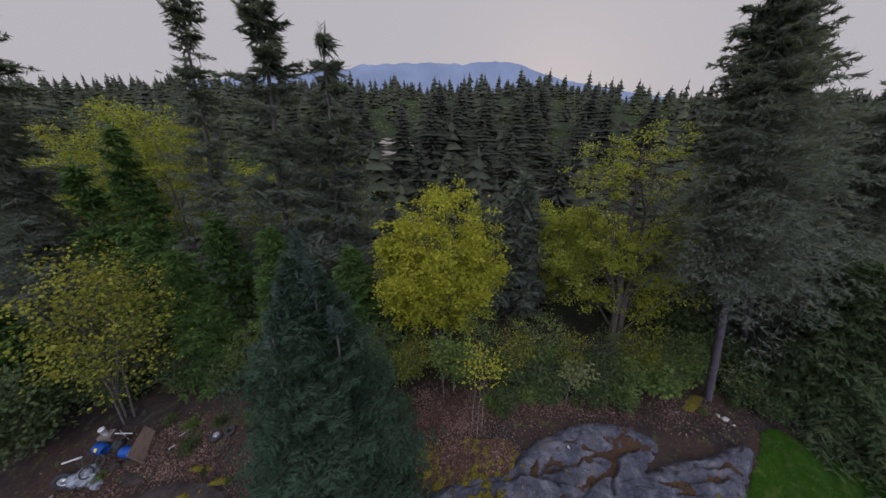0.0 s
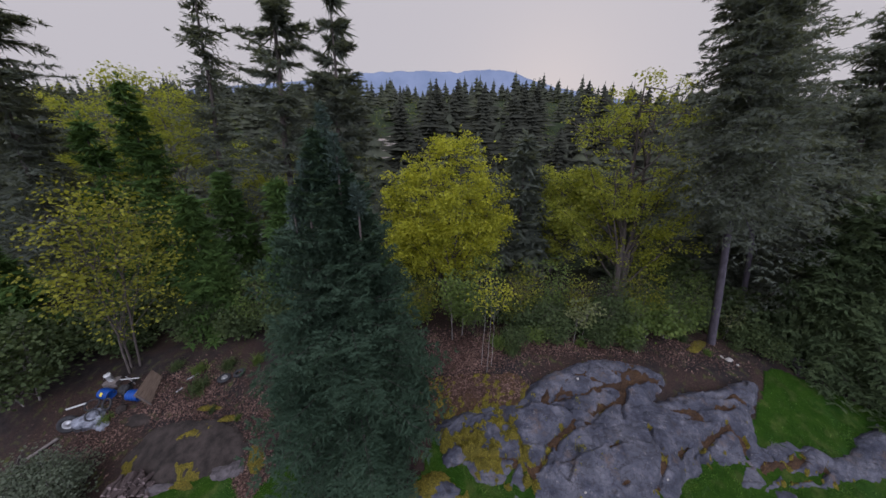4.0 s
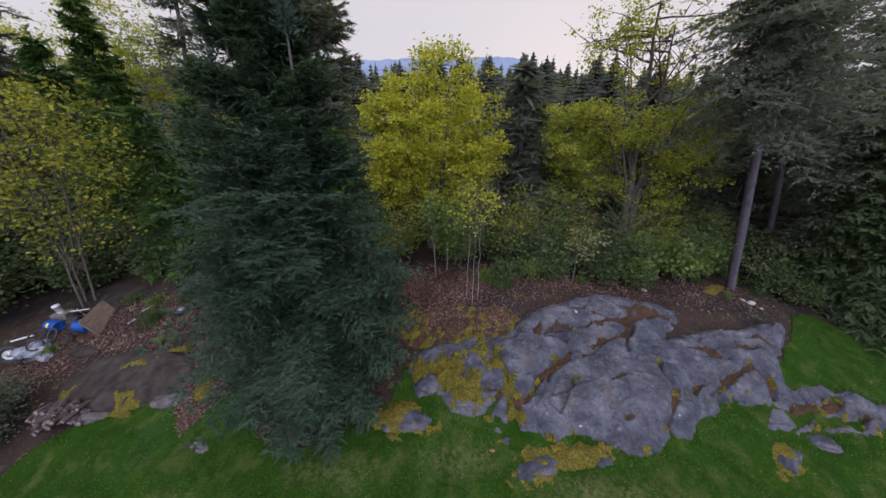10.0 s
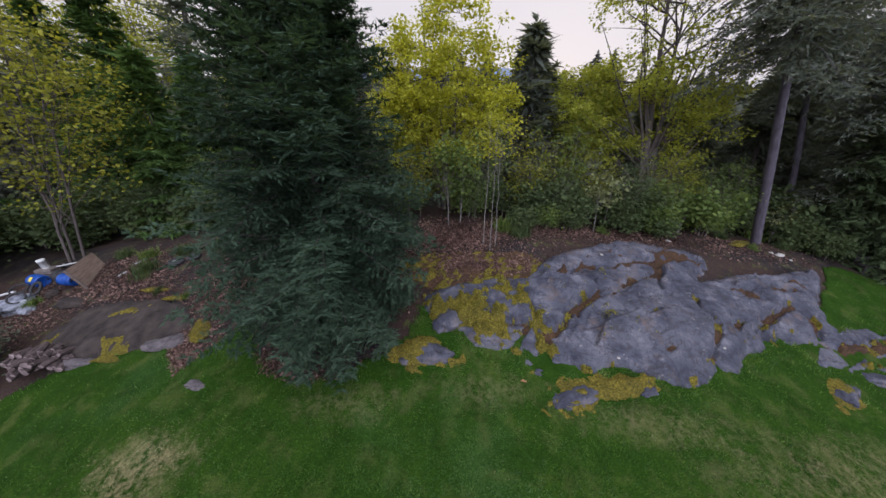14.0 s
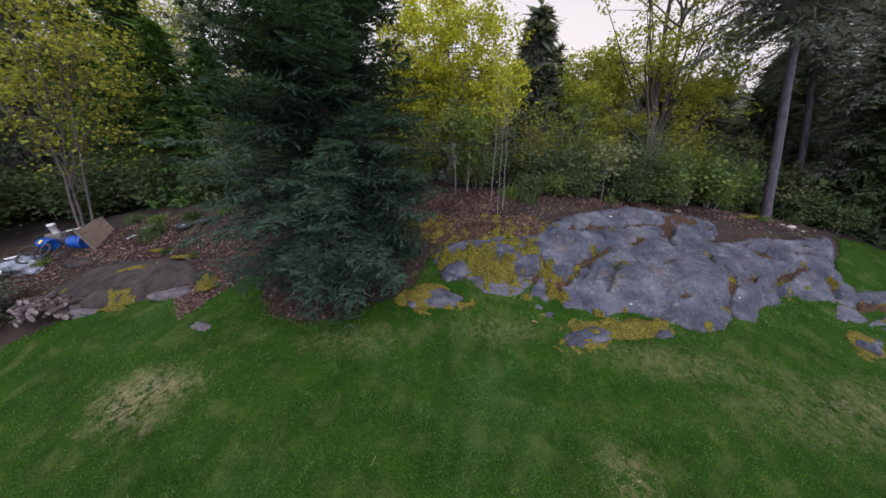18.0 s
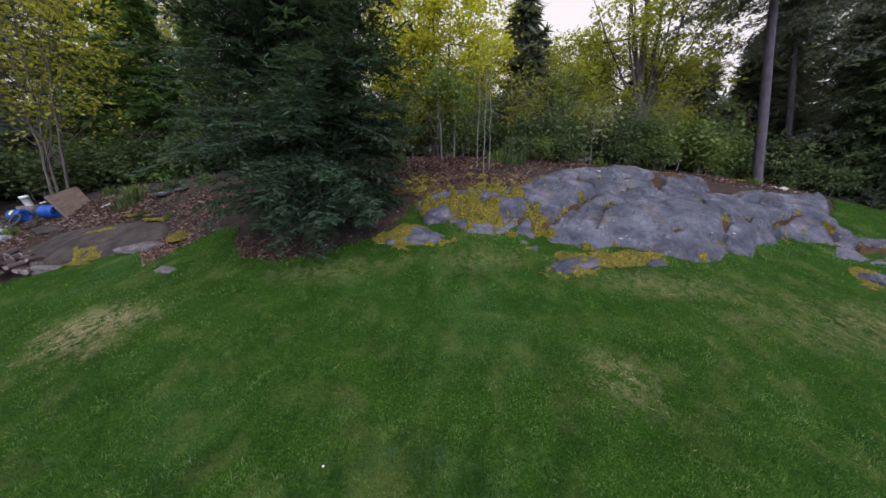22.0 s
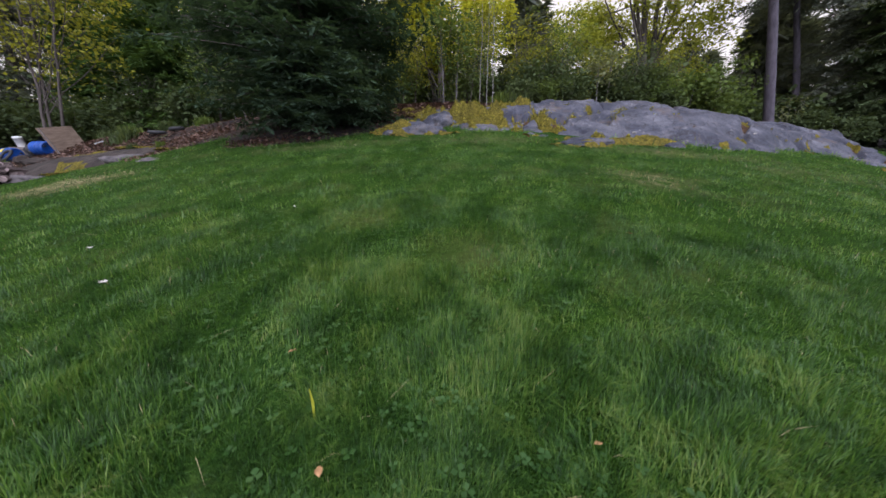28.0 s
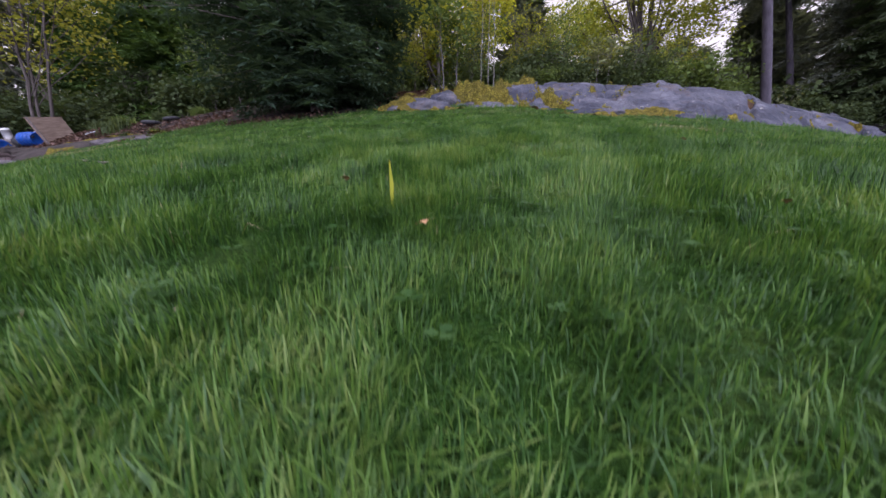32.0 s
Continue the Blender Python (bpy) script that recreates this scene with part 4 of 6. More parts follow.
for i, (x, y, s) in enumerate([(8.71, 22.74, 0.75), (-1.55, 22.02, 0.75), (17.08, 21.42, 1.0), (24.5, 16.5, 0.8), (27.0, 12.0, 1.0), (-29.5, 18.5, 0.8), (-29.0, 14.3, 0.8), (11.49, 26.07, 0.8), (5.68, 28.43, 0.85),
                               (-4.62, 27.26, 0.8), (16.15, 27.92, 0.85), (21.32, 24.92, 1.15), (27.08, 19.92, 1.2), (-18.41, 21.76, 0.6), (-31.5, 19.76, 1.2), (22.5, 21.0, 1.0), (16.4, 19.0, 0.7), (20.6, 18.4, 1.25), (18.3, 17.3, 0.85),
                               ]):
    copy_thing(wood_firs[i % 3], pose(x, y, float(ground_height(x, y)), 0, 0, r.uniform(0, 360)) @ Matrix.Scale(s, 4))


def tiers(height, radius, n, points, r):
    """A conifer's crown seen from afar: ragged skirts of boughs, one above another."""
    pieces = []
    for k in range(n):
        q = k / (n - 1)
        zt, wide = height * (0.2 + 0.8 * q), radius * (1.02 - q) ** 0.85
        a = np.linspace(0, 2 * np.pi, 2 * points, endpoint=False) + r.uniform(0, 6) + r.normal(0, 0.12, 2 * points)
        rad = wide * r.uniform(0.72, 1.18) * np.where(np.arange(2 * points) % 2, 0.45, 1.0) * r.uniform(0.45, 1.2, 2 * points)
        low = zt - height * (1.6 / n) * r.uniform(0.75, 1.2, 2 * points) * (0.55 + 0.45 * (1 - q))
        v = np.concatenate([[[0, 0, zt]], np.stack([rad * np.cos(a), rad * np.sin(a), np.maximum(low, 0.02 * height)], 1)])
        i = np.arange(2 * points)
        pieces.append((v, np.stack([0 * i, 1 + i, 1 + (i + 1) % (2 * points)], 1)))
    return joined(pieces)


def slope_fir(x, y, h, rr, seed):
    r = np.random.RandomState(seed)
    t = thing("fir_tree", on_ground(x, y), "big dark fir on the far slope", "conifer tree", "firs on the far slope")
    zs = np.linspace(-0.3, h, 8)
    part("trunk", mesh_np("trunk", *tube(np.stack([0 * zs, 0 * zs, zs], 1), np.linspace(0.25, 0.02, 8), 7), BARK, True), t)
    part("crown", mesh_np("crown", *tiers(h, rr, 26, 13, r), FAR_FIR), t)
    return t


tall_firs = [slope_fir(x, y, h, rr, 91 + i) for i, (x, y, h, rr) in enumerate([(-2.1, 60.0, 18.5, 8.4), (9.2, 70.0, 19.5, 8.2), (-7.4, 58.0, 18.0, 7.8)])]
for i, (x, y, s) in enumerate([(2.6, 64.0, 0.85), (13.0, 57.0, 0.8), (18.0, 63.0, 0.85), (24.0, 55.0, 0.75), (31.0, 62.0, 0.85), (-18.0, 66.0, 0.8), (10.0, 45.0, 0.62), (1.5, 41.0, 0.5), (15.5, 40.0, 0.6), (4.0, 80.0, 0.95), (21.0, 82.0, 0.9),
                               (12.0, 90.0, 0.95), (-1.5, 95.0, 0.95), (35.0, 78.0, 0.9), (28.0, 95.0, 0.95), (-23.0, 88.0, 0.9), (42.0, 66.0, 0.85), (-28.0, 60.0, 0.9), (6.5, 50.0, 0.7), (20.0, 47.0, 0.65), (-3.2, 44.0, 0.6)]):
    copy_thing(tall_firs[i % 3], pose(x, y, float(ground_height(x, y)), 0, 0, r.uniform(0, 360)) @ Matrix.Scale(s * 1.18, 4))
for i, (x, y, h, rr) in enumerate([(-25.8, 23.5, 16.6, 3.8), (-21.2, 23.8, 18.4, 3.6), (-15.27, 26.76, 12.0, 3.6), (-10.38, 28.76, 12.0, 3.4), (-29.41, 24.76, 13.5, 3.6)]):
    broadleaf("alder_tree", on_ground(x, y), h, (rr, rr), "pale yellow-green alder in young leaf", 71 + i, MAPLE_GREEN, first=0.1, limbs=24, clumps=300, leaves=40, leaf=0.17, clump_r=0.5, hollow=0.25,
              group="alders behind the firs")

# ---- saplings and shrubs along the wood's edge ----
broadleaf("birch_sapling", on_ground(2.05, 9.2), 5.2, (0.8, 0.7), "thin pale-stemmed sapling clump with small yellow leaves", 81, MAPLE, stems=3, spread=0.25, first=0.45, limbs=12, clumps=30, leaves=8, leaf=0.11,
          clump_r=0.3, trunk=0.013, bark=SAPLING_BARK, category="sapling", hollow=0.1)
broadleaf("sapling", on_ground(0.84, 10.76), 3.4, (0.8, 0.8), "leafy green sapling in leaf litter", 82, SHRUB, stems=2, first=0.25, limbs=12, clumps=70, leaves=14, leaf=0.13, clump_r=0.3, trunk=0.03, category="sapling")
broadleaf("elder_bush", on_ground(6.67, 10.78), 2.4, (0.75, 0.6), "elder bush with pale cream leaves and flowers", 83, PALE_LEAF, stems=2, first=0.3, limbs=8, clumps=34, leaves=11, leaf=0.12, clump_r=0.22, trunk=0.025,
          category="shrub", hollow=0.2)
bushes = [broadleaf("bush", on_ground(x, y), h, (w, w * 0.85), lab, 84 + i, mat, stems=3, spread=0.5, first=0.05, limbs=9, clumps=120, leaves=16, leaf=lf * 1.05, clump_r=0.33, trunk=0.03, category="shrub", hollow=0.3, low=0.2,
                    group="undergrowth")
          for i, (x, y, h, w, mat, lf, lab) in enumerate([(10.45, 11.68, 2.0, 1.3, SHRUB, 0.16, "leafy green bush at the wood's edge"), (4.39, 11.33, 1.7, 1.0, SHRUB_DARK, 0.13, "dark green bush at the wood's edge"),
                                                           (-1.44, 11.72, 1.6, 1.1, SHRUB, 0.11, "light green bush at the wood's edge"), (8.32, 11.57, 1.9, 1.1, SHRUB_DARK, 0.15, "dark green bush at the wood's edge")])]
for i, (x, y, k, s) in enumerate([(12.52, 12.7, 0, 0.9), (2.99, 12.1, 1, 0.85), (5.78, 12.43, 3, 0.85), (12.24, 14.19, 1, 1.1), (16.25, 13.74, 3, 1.3), (1.35, 11.91, 2, 0.9), (-3.24, 12.45, 1, 1.2), (-5.76, 12.25, 3, 1.2), (-8.2, 12.15, 1, 1.1),
                                  (-10.27, 11.86, 3, 0.9), (-13, 12.15, 1, 1.1), (-16.01, 11.76, 3, 1.0), (-18.1, 12.06, 1, 1.3), (14.21, 13.92, 1, 1.1), (-1.34, 14.22, 3, 1.4),
                                  (15.88, 16.52, 3, 1.6), (-6.98, 13.82, 2, 1.2), (18.38, 13.37, 3, 1.3), (-10.82, 15.09, 3, 1.4), (-17.26, 14.02, 3, 1.4), (-7.18, 11.08, 3, 0.9), (5.58, 11.19, 1, 0.8), (7.45, 11.32, 3, 0.8), (9, 11.08, 0, 0.6),
                                  (11.68, 11.73, 0, 0.7), (4.49, 10.75, 2, 0.6), (-5.35, 11.08, 1, 0.9), (-3.67, 11.27, 2, 0.7), (13.27, 12.85, 1, 0.8), (13.83, 13.19, 3, 0.9), (16.25, 12.19, 3, 0.8), (16.8, 11.28, 1, 0.7)]):
    copy_thing(bushes[k], pose(x, y, float(ground_height(x, y)), 0, 0, r.uniform(0, 360)) @ Matrix.Scale(s, 4))
for i, (x, y) in enumerate([(5.38, 10.63), (7.74, 10.84), (3.5, 10.47), (9.1, 10.7)]):
    copy_thing(bushes[1 + 2 * (i % 2)], pose(x, y, float(ground_height(x, y)), 0, 0, 90 * i) @ Matrix.Scale(0.55, 4))
# open, twiggy young growth in front of the denser bushes
thickets = [broadleaf("sapling", on_ground(x, y), h, (w, w * 0.8), lab, 520 + i, mat, stems=2, spread=0.45, first=0.08, limbs=26, clumps=80, leaves=14, leaf=0.085, clump_r=0.3, trunk=0.024, bark=BARK,
                      category="sapling", hollow=0.2, low=0.2, group="young growth at the wood's edge")
            for i, (x, y, h, w, mat, lab) in enumerate([(3.89, 11.72, 3.6, 1.3, MAPLE_YOUNG, "thin-stemmed sapling with sparse yellow-green leaves"), (8.81, 12.12, 3.2, 1.4, SHRUB_DARK, "twiggy sapling with dark green leaves"),
                                                       (5.38, 12.06, 4.2, 1.3, SHRUB, "thin-stemmed sapling with small green leaves")])]
for i, (x, y, k, s) in enumerate([(-0.81, 11.43, 0, 0.9), (2.17, 12.3, 2, 1.0), (7.06, 12.09, 0, 0.85), (10.36, 12.34, 0, 1.0), (12.8, 12.6, 2, 0.9), (-6.37, 11.76, 0, 0.9), (-9.18, 12.06, 2, 0.9), (-12.13, 11.96, 1, 0.9), (7.84, 11.21, 1, 0.7),
                                  (4.79, 11.03, 1, 0.65), (11.58, 11.64, 1, 0.8), (-2.61, 11.91, 2, 0.8), (9.49, 11.25, 2, 0.6), (1.56, 11.24, 1, 0.7)]):
    copy_thing(thickets[k], pose(x, y, float(ground_height(x, y)), 0, 0, 77 * i) @ Matrix.Scale(s, 4))
broadleaf("sapling", on_ground(-18.52, 9.12), 4.6, (1.9, 1.8), "leafy green young maple at the clearing's edge", 96, SHRUB_DARK, stems=2, first=0.08, limbs=16, clumps=170, leaves=20, leaf=0.17, clump_r=0.4, trunk=0.05,
          category="sapling", low=0.15)
broadleaf("bush", on_ground(-13.55, 5.29), 2.5, (1.5, 1.3), "grey-green twiggy bush beside a firewood pile", 95, GREY_SHRUB, stems=4, spread=0.4, first=0.15, limbs=36, clumps=300, leaves=30, leaf=0.08, clump_r=0.3, trunk=0.05,
          category="shrub", hollow=0.3, low=0.1)


# ---- far woods and hills ----
def conifer_hills():
    r = np.random.RandomState(15)
    shapes = [tiers(1.0, 1.0, 9, 5, r) for _ in range(10)]
    n = 1250
    y = np.where(r.rand(n) < 0.35, r.uniform(230, 430, n), 36 + 300 * r.rand(n) ** 1.5)
    x = (r.rand(n) * 2 - 1) * (34 + y * 1.45)
    ok = ~((np.abs(x + 0.14 * y) < 6) & (y > 50) & (y < 128))
    x, y = x[ok], y[ok]
    z, h = ground_height(x, y), r.uniform(6, 19, len(x)) * r.uniform(0.75, 1.05, len(x)) * np.interp(y, [30, 60, 120], [0.6, 0.95, 1.1])
    wide = np.clip(h, 9, 15) * r.uniform(0.4, 0.72, len(x))
    pieces = []
    for i in range(len(x)):
        v, f = shapes[i % 10]
        pieces.append((v * np.array([wide[i], wide[i], h[i]]) + np.array([x[i], y[i], z[i] - 0.3]), f))
    tagged(new("far_woods", mesh_np("far_woods", *joined(pieces), FAR_WOOD)), "dark conifer woods covering the hills", "forest", kind="stuff")


conifer_hills()


def far_woods():
    r = np.random.RandomState(5)
    for kind, n, mat, label in (("leafy", 380, FAR_LEAF, "pale green broadleaf trees among the far woods"),):
        P, D, S, L, W = [], [], [], [], []
        y = 40 + 150 * r.rand(n) ** 1.3
        x = (r.rand(n) * 2 - 1) * (34 + y * 1.45)
        keep = ~((np.abs(x + 0.14 * y) < 6) & (y > 50) & (y < 128))
        x, y = x[keep], y[keep]
        z = ground_height(x, y)
        h = r.uniform(7, 11, len(x)) * np.interp(y, [30, 60, 120], [0.7, 1.0, 1.1])
        for i in range(len(x)):
            k = int(np.interp(y[i], [30, 90, 250, 430], [240, 90, 44, 30]))
            s = r.rand(k) ** 0.8
            a = r.uniform(0, 6.28, k)
            rr = h[i] * 0.36 * np.sqrt(np.clip(1 - (2 * s - 1) ** 2, 0, 1))
            rr = rr * r.uniform(0.4, 1.0, k)
            o = np.stack([np.cos(a), np.sin(a), 0 * a], 1)
            P.append(np.array([x[i], y[i], z[i]]) + o * rr[:, None] + np.array([0, 0, 1.0]) * (s * h[i])[:, None])
            D.append(unit(o + np.array([0, 0, -0.35])))
            S.append(unit(np.cross(o, np.array([0, 0, 1.0])) + r.normal(0, 0.3, (k, 3))))
            big = np.interp(y[i], [30, 90, 430], [0.075, 0.115, 0.165])
            L.append(h[i] * big * (1.15 - 0.9 * s))
            W.append(h[i] * big * 0.75 * (1.15 - 0.9 * s))
        P, D, S, L, W = (np.concatenate(a) for a in (P, D, S, L, W))
        tagged(new("far_woods", mesh_np("far_woods", *kites(P, D, S, L, W), mat)), label, "forest", kind="stuff")


far_woods()


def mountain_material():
    m, t, b = nodes("haze_tinted_mountain", 1.0, 0.0)
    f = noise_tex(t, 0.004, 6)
    # distance haze is painted in: pale blue base colour, no air between
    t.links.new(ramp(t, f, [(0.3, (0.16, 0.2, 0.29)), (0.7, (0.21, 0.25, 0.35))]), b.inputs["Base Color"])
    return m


def mountain():
    xs = np.linspace(-3000, 3000, 260)
    ys = np.linspace(2900, 3900, 20)
    prof = np.interp(xs, [-3000, -2467, -1520, -1000, -827, -450, -171, 150, 478, 700, 1066, 1807, 3000], [330, 425, 480, 530, 562, 578, 582, 572, 602, 575, 458, 339, 200]) + 20

    def height(x, y):
        q = np.clip((y - 2900) / 500, 0, 1) * np.clip((3900 - y) / 300, 0, 1)
        return np.interp(x, xs, prof) * step(0, 1, q) * (1 + 0.03 * wavy(x, y, 90, 0.02)) - 20
    tagged(new("backdrop", sheet("backdrop", xs, ys, height, mountain_material())), "mountain ridge with blue haze painted into its colour", "mountain", kind="structure")


mountain()

GRAVEL = plain_mat("pale_gravel", (0.2, 0.17, 0.15), (0.42, 0.37, 0.33), 1.5, 0.95, 0.3)
tagged(new("gravel_clearing", sheet("gravel_clearing", np.arange(-27, -6, 0.6), np.arange(84, 124, 0.6), lambda x, y: ground_height(x, y) + 0.08, GRAVEL,
                                    lambda x, y: np.hypot((x + 0.155 * y) / 6.5, (y - 104) / 18) + 0.15 * wavy(x, y, 61, 0.4) < 1)), "pale gravel clearing among far firs", "clearing", kind="structure")


# ---- leaf litter, grass and small growth ----
LITTER = leaf_mat("dead_leaves", [(0.0, (0.036, 0.021, 0.018)), (0.5, (0.095, 0.055, 0.045)), (1.0, (0.25, 0.16, 0.135))], 0.1, spread=0.8)


def scatter_litter():
    r = np.random.RandomState(9)
    spots = [(-11.1, 9.0, 2.0, 0.9, 4200), (-14.2, 7.9, 1.9, 1.2, 2600), (0.6, 9.5, 1.5, 0.5, 5000), (1.6, 10.2, 3.5, 0.9, 5200), (6.2, 10.5, 5.0, 0.5, 5200), (12.6, 10.9, 2.6, 1.0, 1800), (-6.6, 5.6, 0.7, 0.9, 2200),
             (-4.2, 5.0, 1.8, 0.6, 2600), (-9.4, 8.2, 2.4, 0.6, 1800), (-7.0, 8.0, 1.2, 1.6, 2200), (-1.4, 8.3, 0.8, 1.4, 2200), (1.3, 8.35, 2.2, 0.6, 4200)]
    P = []
    for x, y, a, b, n in spots:
        g = r.normal(0, 0.6, (n, 2)) * np.array([a, b])
        P.append(np.stack([x + g[:, 0], y + g[:, 1]], 1))
    P = np.concatenate(P)
    P = P[(lawn_mask(P[:, 0], P[:, 1]) < 0.1) & (inside(P[:, 0], P[:, 1], OUTLINE) < 0.05)]
    z = np.where(bank(P[:, 0], P[:, 1]), bank_height(P[:, 0], P[:, 1]), ground_height(P[:, 0], P[:, 1]) + 0.012) + r.uniform(0, 0.03, len(P))
    P = np.column_stack([P, z])
    a = r.uniform(0, 6.28, len(P))
    D = unit(np.stack([np.cos(a), np.sin(a), r.normal(0, 0.35, len(P))], 1))
    S = unit(np.cross(D, np.array([0, 0, 1.0]) + r.normal(0, 0.35, P.shape)))
    L = r.uniform(0.035, 0.1, len(P))
    tagged(new("leaf_litter", mesh_np("leaf_litter", *kites(P, D, S, L, L * 0.75, 0.5), LITTER)), "dry pinkish-brown fallen leaves on bare ground", "leaf litter", kind="stuff")


scatter_litter()


def blades(xy, height, width, lean, r, seg=2):
    """Bent grass blades rooted at xy."""
    n = len(xy)
    z = ground_height(xy[:, 0], xy[:, 1]) + 0.02
    p = np.column_stack([xy, z])
    a = 5.0 * wavy(xy[:, 0], xy[:, 1], 53, 8.0) + r.normal(0, 1.1, n)
    out = np.stack([np.cos(a), np.sin(a), 0 * a], 1)
    side = np.stack([-np.sin(a + r.normal(0, 0.6, n)), np.cos(a), 0 * a], 1)
    side = unit(side)
    bend = np.abs(r.normal(0, lean, n))[:, None]
    h = (height * r.uniform(0.4, 1.2, n) * np.clip(1 + 0.4 * wavy(xy[:, 0], xy[:, 1], 51, 6.0) + 0.45 * wavy(xy[:, 0], xy[:, 1], 54, 19.0), 0.35, 1.5))[:, None]
    w = (width * r.uniform(0.6, 1.3, n))[:, None]
    up = np.array([0, 0, 1.0])
    m = p + up * h * 0.55 + out * h * bend * 0.35
    t = p + up * h * (1 - 0.35 * np.minimum(bend, 1.5)) + out * h * bend
    if seg == 1:
        v = np.stack([p - side * w * 0.5, p + side * w * 0.5, t + side * w * 0.12, t - side * w * 0.12], 1).reshape(-1, 3)
        return v, np.arange(len(v)).reshape(-1, 4)
    v = np.stack([p - side * w * 0.42, p + side * w * 0.42, m + side * w * 0.5, m - side * w * 0.5, t + side * w * 0.06, t - side * w * 0.06], 1).reshape(-1, 3)
    b = np.arange(n)[:, None] * 6
    return v, np.concatenate([b + [0, 1, 2, 3], b + [3, 2, 4, 5]])


END = np.array([0.58, -1.66])


def lawn_points(r, n, r0, r1, sector=None):
    """Points of the lawn between two distances from where the descent ends."""
    d, a = np.sqrt(r.uniform(r0 ** 2, r1 ** 2, n)), r.uniform(0, 6.28, n) if sector is None else r.uniform(*sector, n)
    q = np.stack([END[0] + d * np.cos(a), END[1] + d * np.sin(a)], 1)
    ok = (lawn_mask(q[:, 0], q[:, 1]) > -0.05) & (q[:, 1] > -5) & (inside(q[:, 0], q[:, 1], OUTLINE) < 0.1)
    clump = wavy(q[:, 0], q[:, 1], 51, 6.0) + 0.6 * wavy(q[:, 0], q[:, 1], 52, 17.0)
    ok &= r.rand(n) < np.maximum(0.35, 0.72 + 0.8 * clump)
    dry = np.minimum(np.hypot((q[:, 0] + 5.65) / 1.2, (q[:, 1] - 3.15) / 0.7), np.hypot((q[:, 0] - 3.03) / 0.5, (q[:, 1] - 1.75) / 0.55))
    ok &= r.rand(n) < np.clip(dry - 0.35, 0.12, 1)
    return q[ok]


def grow_grass():
    r = np.random.RandomState(4)
    front = (-0.05, 3.2)
    sets = [
        (blades(lawn_points(r, 40000, 0.1, 0.6, front), 0.034, 0.0022, 1.3, r, 1), GRASS_BLUE),
        (blades(lawn_points(r, 80000, 0.07, 0.75, front), 0.046, 0.0017, 0.75, r), GRASS), (blades(lawn_points(r, 95000, 0.75, 1.5, front), 0.056, 0.0023, 0.65, r), GRASS), (blades(lawn_points(r, 120000, 1.5, 2.8, front), 0.054, 0.0034, 0.9, r, 1), GRASS),
        (blades(lawn_points(r, 150000, 2.8, 5.6, front), 0.048, 0.0052, 0.8, r, 1), GRASS), (blades(lawn_points(r, 120000, 5.6, 10.5, front), 0.045, 0.0095, 0.8, r, 1), GRASS),
        (blades(lawn_points(r, 45000, 10.5, 20, front), 0.05, 0.017, 0.7, r, 1), GRASS),
        (blades(lawn_points(r, 80000, 0.08, 2.6, front), 0.046, 0.0022, 0.95, r), GRASS_BLUE), (blades(lawn_points(r, 24000, 2.6, 9, front), 0.055, 0.010, 0.9, r, 1), GRASS_BLUE),
        (blades(lawn_points(r, 1500, 0.45, 2.6, front), 0.045, 0.0022, 1.3, r), STRAW), (blades(lawn_points(r, 3000, 2.6, 9, front), 0.05, 0.006, 1.3, r, 1), STRAW),
    ]
    for mat, label in ((GRASS, "thick mown green grass blades"), (GRASS_BLUE, "bluish-green lower grass blades"), (STRAW, "pale dead straw among the grass")):
        tagged(new("grass", mesh_np("grass", *joined([s for s, m in sets if m is mat]), mat)), label, "grass", kind="stuff")
    # dry blades on the bare patches
    q = np.concatenate([r.normal(0, 1, (1800, 2)) * [0.62, 0.36] + [-5.65, 3.15], r.normal(0, 1, (420, 2)) * [0.3, 0.3] + [3.03, 1.75]])
    tagged(new("grass", mesh_np("grass", *blades(q, 0.035, 0.009, 1.3, r, 1), STRAW)), "short straw-coloured dry grass", "grass", kind="stuff")
    # longer tufts against the rock and along the beds
    e = np.column_stack([r.uniform(-1.5, 18, 60000), r.uniform(3.8, 8.5, 60000)])
    d = inside(e[:, 0], e[:, 1], OUTLINE)
    e = e[(d < 0.12) & (d > -0.9 * np.abs(r.normal(0, 0.4, len(d)))) & (lawn_mask(e[:, 0], e[:, 1]) > -0.1) & (wavy(e[:, 0], e[:, 1], 55, 2.0) > -0.1)]
    b = np.column_stack([r.uniform(-12, 0, 16000), r.uniform(3.5, 7.5, 16000)])
    b = b[np.abs(lawn_mask(b[:, 0], b[:, 1]) - 0.05) < 0.12 * np.abs(r.normal(0, 1, len(b)))]
    tagged(new("grass_tufts", mesh_np("grass_tufts", *blades(np.concatenate([e, b]), 0.1, 0.013, 0.7, r, 1), GRASS)), "longer uncut grass along rock and beds", "grass", kind="stuff")


GRASS_BLUE = leaf_mat("bluish_grass", [(0.0, (0.012, 0.04, 0.009)), (0.5, (0.036, 0.092, 0.022)), (1.0, (0.095, 0.165, 0.06))], 0.35, rough=0.36, gloss=0.32)
STRAW = leaf_mat("straw", [(0.0, (0.14, 0.12, 0.06)), (0.5, (0.26, 0.22, 0.12)), (1.0, (0.42, 0.37, 0.24))], 0.1)
grow_grass()


